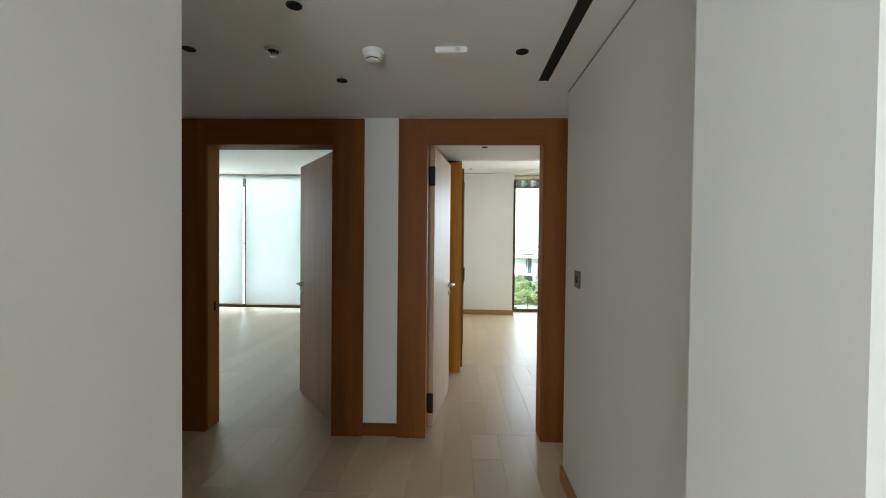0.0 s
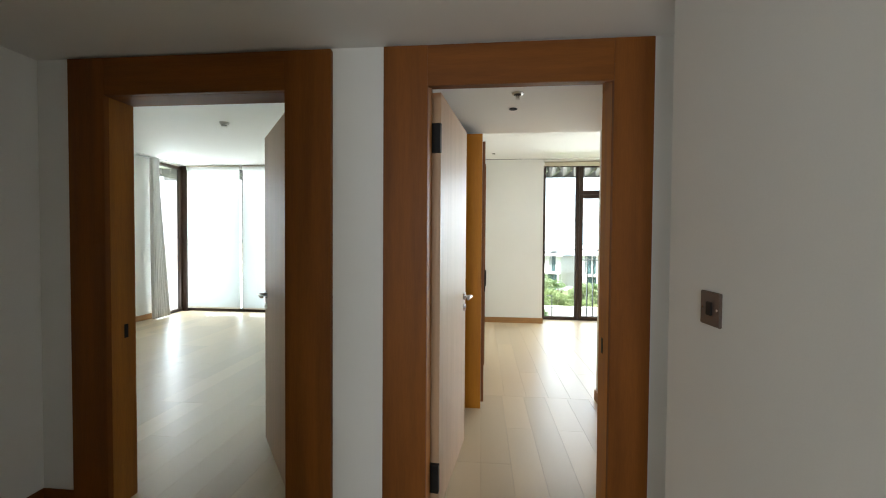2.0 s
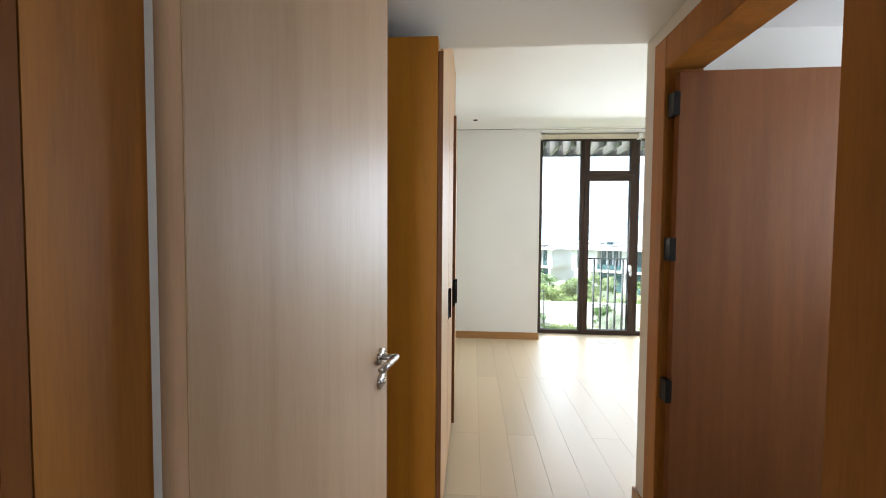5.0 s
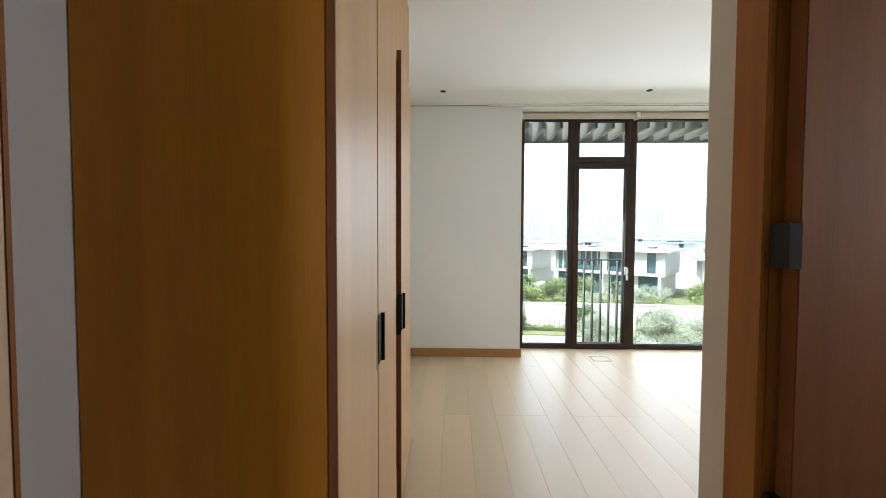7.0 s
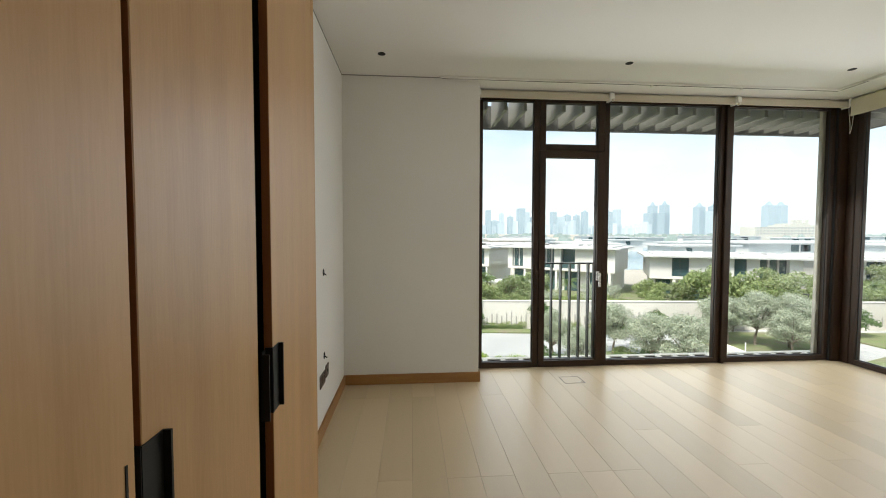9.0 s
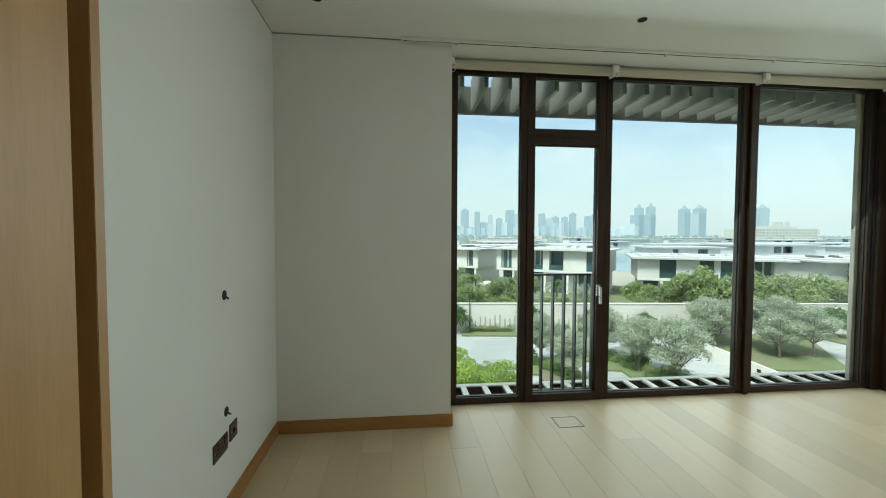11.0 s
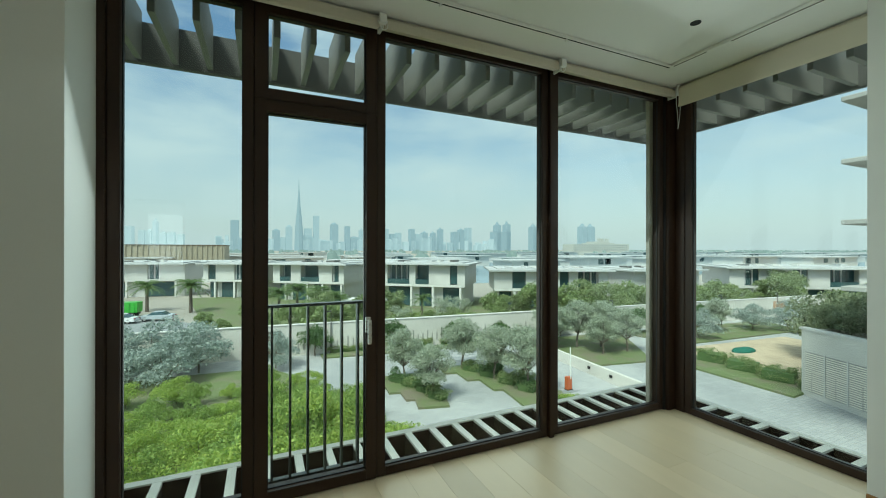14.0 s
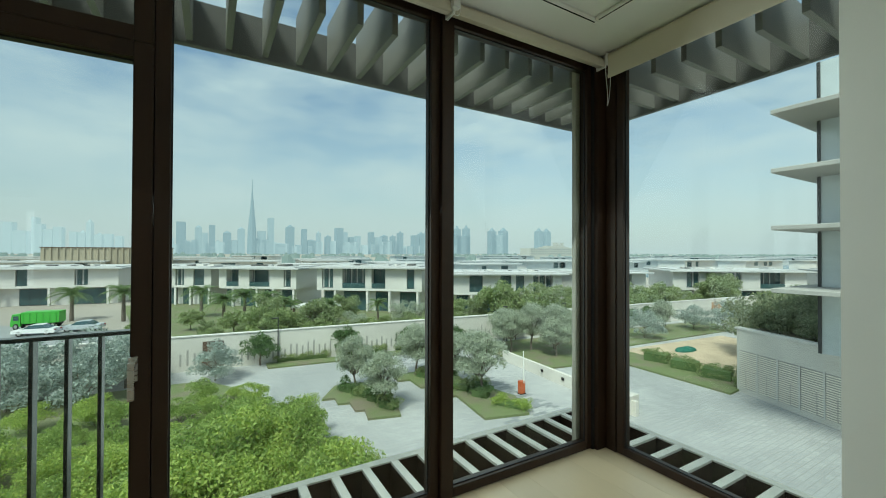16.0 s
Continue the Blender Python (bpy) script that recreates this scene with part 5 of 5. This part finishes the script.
c4 = crown_clumps(9, 26, 1.35, 1.9, 1.0, 0.40, 0.66)
dark = plant("dark_round_tree", "dense dark green round-crowned street tree", "tree", "round street trees", c4, 430, 0.095, L_DEEP, 9, 1.0, 0.09, 0.5)
spread_copies(dark, [(7.5, 48.7, 1.0), (15.7, 48.1, 1.05), (22.4, 47.4, 0.85), (28.5, 47.0, 0.8), (35.3, 46.4, 1.0), (44.0, 44.5, 1.15), (47.5, 43.0, 1.2), (36.5, 45.6, 0.9), (55, 43, 1.0), (59, 41.5, 1.1), (47, 45, 1.0)], R)

c5 = crown_clumps(13, 30, 2.0, 2.6, 1.4, 0.5, 0.85)
garden = plant("garden_tree", "light green spreading garden tree", "tree", "garden trees", c5, 250, 0.14, L_GREEN, 13, 1.5, 0.12, 0.5)
gp = [(8.5, 57, 1.1), (12, 60, 1.0), (6, 66, 1.2), (25.5, 62, 0.7), (30, 57, 0.9), (33.5, 55, 1.0), (40, 54, 1.3), (44, 52, 1.5), (47.5, 51, 1.6), (51, 50, 1.4), (55, 51.5, 1.4), (61, 50, 1.3), (-2, 64, 1.0), (-4.5, 68, 1.0), (3, 60, 0.9), (-33, 70, 0.8), (68, 50, 1.0), (74, 49, 1.1), (80, 48, 1.1), (86, 45, 1.2), (92, 40, 1.1), (1, 72, 1.2), (10, 66, 1.2), (20, 70, 1.0), (14, 53.5, 0.8), (36, 60, 0.9), (58, 54, 1.2), (64, 47.5, 1.1), (5, 54.5, 0.8), (97, 37, 1.1), (103, 33, 1.1)]
spread_copies(garden, [(x_, y_, s_ * (R.choice((0.45, 0.55, 0.7, 0.95)) if x_ < 36 else R.choice((0.75, 0.95, 1.2)))) for x_, y_, s_ in gp], R)
c6 = crown_clumps(15, 20, 1.5, 1.2, 0.5, 0.4, 0.7)
bushy = plant("flowering_bush", "low green garden bush with pale flowers", "shrub", "garden bushes", c6, 300, 0.10, leaf_material("bush_leaves", (0.44, 0.50, 0.20), (0.20, 0.27, 0.10)), 15, 0.4, 0.05, 0.5)
spread_copies(bushy, [(i * 2.1 - 1, 55.0 - 0.097 * (i * 2.1 - 1) + R.uniform(-0.4, 2.5), R.choice((0.6, 0.8, 1.0, 1.4))) for i in range(48) if i % 4 != 3], R)
# darker garden trees between the lighter ones
c7 = crown_clumps(19, 34, 1.8, 3.0, 1.5, 0.42, 0.8, 0.6)
shade = plant("garden_tree", "dark green upright garden tree", "tree", "garden trees", c7, 260, 0.13, leaf_material("mixed_green_leaves", (0.38, 0.43, 0.21), (0.17, 0.23, 0.10)), 19, 1.6, 0.12, 0.5)
rg = random.Random(77)
spread_copies(shade, [(x_, 57.5 - 0.13 * x_ + rg.uniform(0, 9), rg.choice((0.5, 0.65, 0.8, 1.05)) * (1.0 if x_ < 36 else 1.45)) for x_ in [rg.uniform(-1, 32) for k in range(10)] + [rg.uniform(36, 100) for k in range(14)]], rg)
pale = plant("garden_tree", "feathery grey-green garden tree", "tree", "garden trees", c7, 200, 0.12, L_OLIVE, 23, 1.6, 0.10, 0.3)
spread_copies(pale, [(x_, 56.0 - 0.12 * x_ + rg.uniform(0, 8), rg.choice((0.5, 0.65, 0.8))) for x_ in [rg.uniform(0, 95) for k in range(14)]], rg)
# trees on the podium roof
pod = plant("podium_tree", "dusty green leafy tree behind the podium wall", "tree", "podium trees", c5, 270, 0.12, leaf_material("dusty_leaves", (0.40, 0.43, 0.27), (0.18, 0.22, 0.12)), 17, 1.5, 0.12, 0.5)
for i, (x_, y_, s_) in enumerate([(54, 26.5, 1.5), (58, 23.5, 1.6), (52, 24.5, 1.4), (41.0, 20.2, 0.62), (42.6, 18.6, 0.7), (45.0, 20.4, 0.75), (45.6, 16.8, 0.9), (40.0, 17.4, 0.6), (41.4, 15.2, 0.7), (47.0, 19.5, 0.9), (41.8, 21.6, 0.6), (43.0, 13.4, 0.8), (39.4, 14.0, 0.6), (63, 27, 1.6), (66, 22, 1.6)]):
    o = copy_thing(pod, pose(0, 0, 0)) if i else pod
    o.matrix_basis = Matrix.LocRotScale((x_, y_, G + (3.98 if x_ < 50 else 0.0)), Euler((0, 0, i * 1.3)), (s_, s_, s_ * 1.1))


def hedge(name, length, wide, high, leaf, seed, label, m):
    e = thing(name, m, label, "hedge", "clipped hedges")
    bm = bmesh.new()
    cuboid(bm, 0.4, length - 0.4, 0.4, wide - 0.4, -0.05, high - 0.45)
    part("core", bm, L_DEEP, e)
    r = random.Random(seed)
    cl = []
    n = int(length * wide * 4.0) + 8
    for i in range(n):
        cl.append((r.uniform(0.25, length - 0.25), r.uniform(0.25, wide - 0.25), r.uniform(0.1, high - 0.2), r.uniform(0.26, 0.42)))
    ob = new("foliage", leaves_mesh("foliage", cl, 700, 0.055, leaf, seed))
    ob.parent = e
    return e

for i in range(4):
    hedge("hedge", 2.9, 2.2, 1.25, L_GREEN, 40 + i, "low clipped green hedge beside the drive", pose(40.6 - 0.35 * i, 31.6 - 2.9 * i, G + 0.12, 0, 0, -74))
for i in range(3):
    hedge("hedge", 5.5, 0.9, 0.8, L_GREEN, 50 + i, "low clipped hedge along the boundary wall", pose(8.6 + 6.0 * i, 48.3 - 0.6 * i, G + 0.1, 0, 0, -5.4))
for i, (x_, y_) in enumerate(((11.4, 37.6), (12.0, 36.2), (12.6, 34.6), (12.9, 33.0), (13.4, 35.6), (18.2, 37.8), (18.8, 35.8), (19.3, 33.6), (19.7, 31.6), (20.8, 33.4), (20.2, 37.0))):
    hedge("hedge", 2.0, 1.5, 0.95, L_GREEN if i % 2 else L_DEEP, 60 + i, "clipped green shrub block under the olive trees", pose(x_, y_, G + 0.12, 0, 0, -58))
hedge("hedge", 3.0, 1.6, 0.7, L_LIME, 70, "yellow-green low hedge beside the drive wall", pose(20.2, 29.4, G + 0.12, 0, 0, -60))


def palm(m, h, seed):
    e = thing("palm_tree", m, "date palm with a ringed trunk and arching fronds", "palm", "palm trees")
    bm = bmesh.new()
    for i in range(8):
        rod(bm, (0, 0, h * i / 8 - 0.05), (0, 0, h * (i + 1) / 8), 0.19 - 0.006 * i, 9, 0.16 - 0.006 * i)
    part("trunk", bm, BARK, e)
    r = random.Random(seed)
    bm = bmesh.new()
    for k in range(42):
        a, up = r.uniform(0, 6.28), r.uniform(0.05, 1.4)
        ln = r.uniform(1.6, 2.3)
        pts = []
        for s in range(7):
            u = s / 6
            pts.append(Vector((math.cos(a) * ln * u * math.cos(up * (1 - 0.3 * u)), math.sin(a) * ln * u * math.cos(up * (1 - 0.3 * u)), h + ln * (math.sin(up) * u - 0.62 * u * u))))
        side = Vector((-math.sin(a), math.cos(a), 0))
        for s in range(6):
            for sg in (-1, 1):
                for f in (0.0, 0.5):
                    p = pts[s].lerp(pts[s + 1], f)
                    q = pts[s].lerp(pts[s + 1], f + 0.3)
                    tip = p + side * sg * (0.42 - 0.04 * s) + (pts[s + 1] - pts[s]) * 0.9 + Vector((0, 0, -0.16))
                    bm.faces.new([bm.verts.new(v) for v in (p, q, tip)])
    part("fronds", bm, L_PALM, e)
    return e

p0 = palm(pose(14.5, 74, G), 2.6, 5)
for i, (x_, y_, s_) in enumerate(((10.5, 72, 1.5), (18.5, 66, 1.25), (-8.5, 86, 1.7), (-15.5, 90, 1.6), (8, 78, 1.5), (26, 66, 1.1), (49, 56, 1.3), (70, 52, 1.4), (-31, 92, 1.6), (-36, 96, 1.6), (2, 84, 1.6), (12.5, 68, 1.35), (5, 74, 1.45), (62, 53, 1.3))):
    o = copy_thing(p0, pose(x_, y_, G, 0, 0, 50 * i))
    o.scale = (s_, s_, s_)
for i in range(3):
    o = copy_thing(p0, pose(-72 + 7 * i + R.uniform(-4, 4), 165 + R.uniform(-10, 20), G, 0, 0, 70 * i))
    o.scale = (2.0, 2.0, 2.6)

# ---- vehicles ----
TYRE = material("tyre_rubber", (0.02, 0.02, 0.02), 0.9)
def wheels(e, xs, half, r):
    for x_ in xs:
        for s in (-1, 1):
            bm = bmesh.new()
            rod(bm, (x_, s * half, r), (x_, s * (half - 0.2), r), r, 20)
            wh = part("wheel", bm, TYRE, e)
            bm = bmesh.new()
            rod(bm, (x_, s * (half + 0.01), r), (x_, s * (half - 0.02), r), r * 0.6, 16)
            part("rim", bm, STEEL, wh)

def profile(bm, pts, y0, y1, inset=0.0):
    """A body from a side outline, drawn in towards its top by inset."""
    zt = max(z for _, z in pts)
    zb = min(z for _, z in pts)
    rows2 = []
    for y, s in ((y0, 1), (y1, -1)):
        rows2.append([bm.verts.new((x_, y + s * inset * (z - zb) / (zt - zb), z)) for x_, z in pts])
    n = len(pts)
    bm.faces.new(rows2[0])
    bm.faces.new(rows2[1][::-1])
    for i in range(n):
        j = (i + 1) % n
        bm.faces.new((rows2[0][i], rows2[1][i], rows2[1][j], rows2[0][j]))

def sedan(m, paint, label):
    e = thing("car", m, label, "car", "parked cars")
    bm = bmesh.new()
    profile(bm, [(-2.25, 0.35), (-2.28, 0.62), (-2.1, 0.82), (-1.1, 0.92), (1.25, 0.95), (2.15, 0.90), (2.25, 0.55), (2.2, 0.32)], -0.88, 0.88, 0.05)
    bmesh.ops.bevel(bm, geom=list(bm.edges), offset=0.04, segments=2, affect="EDGES")
    part("body", bm, paint, e)
    bm = bmesh.new()
    profile(bm, [(-1.15, 0.90), (-0.45, 1.36), (0.75, 1.42), (1.55, 0.93)], -0.80, 0.80, 0.16)
    part("glasshouse", bm, DARKGLASS, e)
    bm = bmesh.new()
    profile(bm, [(-0.5, 1.34), (-0.42, 1.40), (0.72, 1.45), (0.85, 1.38)], -0.66, 0.66, 0.04)
    part("roof", bm, paint, e)
    for s in (-1, 1):
        block("headlight", -2.29, -2.2, s * 0.62 - 0.16, s * 0.62 + 0.16, 0.62, 0.75, STEEL, e)
        block("tail_light", 2.18, 2.26, s * 0.62 - 0.16, s * 0.62 + 0.16, 0.66, 0.8, material("red_lens", (0.3, 0.02, 0.02), 0.3), e)
    wheels(e, (-1.4, 1.4), 0.86, 0.33)
    return e

WPAINT = material("white_car_paint", (0.78, 0.78, 0.77), 0.25, vary=0.02)
sedan(pose(-16.2, 78.2, G, 0, 0, -12), WPAINT, "white saloon car parked on the street")
sedan(pose(-11.8, 79.0, G, 0, 0, -10), material("silver_car_paint", (0.55, 0.58, 0.6), 0.3, metal=0.3), "silver saloon car parked on the street")
GREENP = material("green_truck_paint", (0.09, 0.42, 0.05), 0.35, vary=0.04)
tk = thing("truck", pose(-17.8, 84.6, G, 0, 0, -8), "bright green tipper truck parked behind the cars", "truck")
bm = bmesh.new()
profile(bm, [(-4.2, 0.5), (-4.25, 1.2), (-3.95, 2.35), (-2.6, 2.4), (-2.55, 0.5)], -1.05, 1.05, 0.08)
part("cab", bm, GREENP, tk)
bm = bmesh.new()
profile(bm, [(-4.29, 1.35), (-4.05, 2.15), (-3.98, 2.15), (-4.2, 1.35)], -0.92, 0.92, 0.06)
part("windscreen", bm, DARKGLASS, tk)
for s in (-1, 1):
    block("side_window", -3.75, -2.85, s * 1.045 - 0.02, s * 1.045 + 0.02, 1.45, 2.1, DARKGLASS, tk)
block("chassis", -2.6, 4.2, -0.5, 0.5, 0.55, 0.85, BLACK, tk)
block("tipper_bed", -2.35, 4.3, -1.15, 1.15, 0.9, 2.65, GREENP, tk, 0.03)
for i in range(6):
    block("bed_rib", -2.1 + 1.15 * i, -1.98 + 1.15 * i, -1.21, 1.21, 0.95, 2.6, GREENP, tk)
wheels(tk, (-3.3, 1.9, 3.1), 1.1, 0.48)
tk.scale = (0.62, 0.85, 0.9)
# flat-bed lorry by the far street
fl = thing("truck", pose(78, 43.5, G, 0, 0, -36), "white flat-bed lorry carrying brown boards", "truck")
block("chassis", -5, 4.5, -0.6, 0.6, 0.6, 0.9, BLACK, fl)
block("load", -5, 1.6, -1.2, 1.2, 0.95, 2.6, material("stacked_boards", (0.42, 0.27, 0.17), 0.8, vary=0.15, stretch=(1, 1, 9)), fl, 0.02)
block("cab", 2.4, 4.6, -1.15, 1.15, 0.6, 2.9, WPAINT, fl, 0.12)
block("windscreen", 4.55, 4.63, -0.95, 0.95, 1.7, 2.6, DARKGLASS, fl)
wheels(fl, (-4, -2.8, 3.2), 1.12, 0.48)

# ---- drive: low wall, barrier, lamp posts ----
dw = tagged(thing("drive_wall", pose(29.2, 38.8, G, 0, 0, -94.5), "low pale wall between the two drives, with small lights", "wall"), kind="structure")
block("wall_body", 0, 15.6, -0.15, 0.15, -0.1, 0.98, STONE, dw, 0.02)
for x_ in (6.0, 8.6, 11.2):
    block("bulkhead_light", x_, x_ + 0.3, -0.22, -0.15, 0.45, 0.68, BLACK, dw, 0.01)
tagged(thing("drive_planter", pose(26.7, 23.6, G), "pale block wall at the end of the drive", "wall"), kind="structure")
block("body", 0, 2.0, 0, 1.4, -0.05, 1.25, STONE, bpy.data.objects["drive_planter"], 0.02)

br = thing("barrier", pose(24.2, 30.4, G), "orange parking barrier with its white arm raised", "barrier")
ORANGE = material("orange_paint", (0.50, 0.12, 0.04), 0.45, vary=0.05)
block("cabinet", -0.22, 0.22, -0.18, 0.18, 0.0, 1.0, ORANGE, br, 0.02)
block("foot", -0.26, 0.26, -0.22, 0.22, -0.02, 0.06, BLACK, br)
bm = bmesh.new()
rod(bm, (0.05, -0.2, 0.85), (0.0, -0.2, 3.3), 0.04, 10)
part("arm", bm, WHITE_PLASTIC, br, "raised white arm")

def lamp_post(x_, y_):
    e = thing("street_lamp", pose(x_, y_, G), "slim dark grey street lamp post", "street lamp", "street lamps")
    bm = bmesh.new()
    rod(bm, (0, 0, -0.05), (0, 0, 4.4), 0.06, 10, 0.045)
    part("post", bm, DARKFRAME, e)
    block("lamp_head", -0.55, 0.06, -0.09, 0.09, 4.35, 4.45, DARKFRAME, e, 0.01)
    block("base_plate", -0.16, 0.16, -0.16, 0.16, -0.02, 0.04, DARKFRAME, e)

for p in ((9.1, 48.9), (34.5, 44.8), (43.2, 43.6), (62.0, 41.5), (74, 40.5)):
    lamp_post(*p)
TARP = material("green_tarp", (0.02, 0.13, 0.09), 0.7, vary=0.2)
tp = smooth(part("tarp_heap", bmesh.new(), TARP))
bm = bmesh.new()
bmesh.ops.create_icosphere(bm, subdivisions=3, radius=1.0)
for v in bm.verts:
    v.co = Vector((v.co.x * 1.7, v.co.y * 0.8, max(-0.1, v.co.z * 0.35 + 0.18 * noise.noise(v.co * 2.3))))
bm.to_mesh(tp.data)
bm.free()
tp.matrix_basis = pose(49.5, 31.8, G + 0.03)
tagged(tp, "crumpled dark green tarpaulin on the sand", "tarpaulin")

# ---- podium with louvres, and the wing of the building above it ----
pw_ = tagged(thing("podium", pose(39.65, 22.5, G, 0, 0, -111.8), "pale podium wall with staggered louvre panels", "wall"), kind="structure")
block("wall_body", 0, 30, 0.0, 0.45, -0.1, 4.9, STONE, pw_, 0.03)
block("end_wall", 0, 0.45, 0.451, 9.0, -0.1, 4.9, STONE, pw_, 0.03)
block("planted_deck", 0.451, 30, 0.451, 9.0, -0.1, 4.0, LAWN, pw_)
block("coping", -0.1, 30, -0.08, 0.5, 4.9, 5.05, RENDER_W, pw_)
for k in range(6):
    x0, zo = 0.35 + 1.55 * k, 0.0
    lo_, hi_ = 0.4, 3.3
    # The grey backing paints the shade between the slats.
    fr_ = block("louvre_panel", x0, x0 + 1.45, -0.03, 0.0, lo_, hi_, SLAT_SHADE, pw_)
    for s in range(19):
        z_ = lo_ + 0.04 + s * 0.15
        a_, b2 = (0.0, 0.52 + 0.16 * k % 0.5) if s < 10 else (0.0, 1.45)
        block("slat", x0 + a_ + 0.03, x0 + b2 - 0.03, -0.06, -0.031, z_, z_ + 0.075, ALU_LIGHT, fr_)
        if b2 < 1.45:
            block("slat", x0 + b2 + 0.05, x0 + 1.42, -0.06, -0.031, z_ + 0.04, z_ + 0.115, ALU_LIGHT, fr_)
    block("mullion", x0 + 1.42, x0 + 1.52, -0.07, -0.03, lo_ - 0.05, hi_ + 0.05, RENDER_W, fr_)

SLAB = material("grey_slab_render", (0.40, 0.39, 0.36), 0.85, vary=0.08, scale=0.4, fine=8)
wing = thing("apartment_wing", pose(31.3, 17.1, 0), "apartment wing with deep projecting floor slabs and glazing", "building")
for z_ in (9.6, 6.2, 2.9, -0.7):
    bm = bmesh.new()
    cuboid(bm, 0.0, 30, -30, 0.0, z_ - 0.16, z_ + 0.10)
    bmesh.ops.bevel(bm, geom=list(bm.edges), offset=0.03, segments=1, affect="EDGES")
    part("floor_slab", bm, SLAB, wing)
for i, (za, zb) in enumerate(((-4.6, -0.861), (-0.599, 2.739), (3.001, 6.039), (6.301, 9.439), (9.701, 13))):
    g = block("glazing", 3.8, 29, -29, -1.0, za, zb, material("pale_glazing", (0.55, 0.60, 0.61), 0.15, spec=0.7), wing)
    for k in range(5):
        block("mullion", 3.72, 3.80, -1.1 - 2.4 * k, -1.0 - 2.4 * k, za, zb, DARKFRAME, g)
    block("mullion", 3.78, 3.9, -1.0, -0.92, za, zb, DARKFRAME, g)
floor_planks()
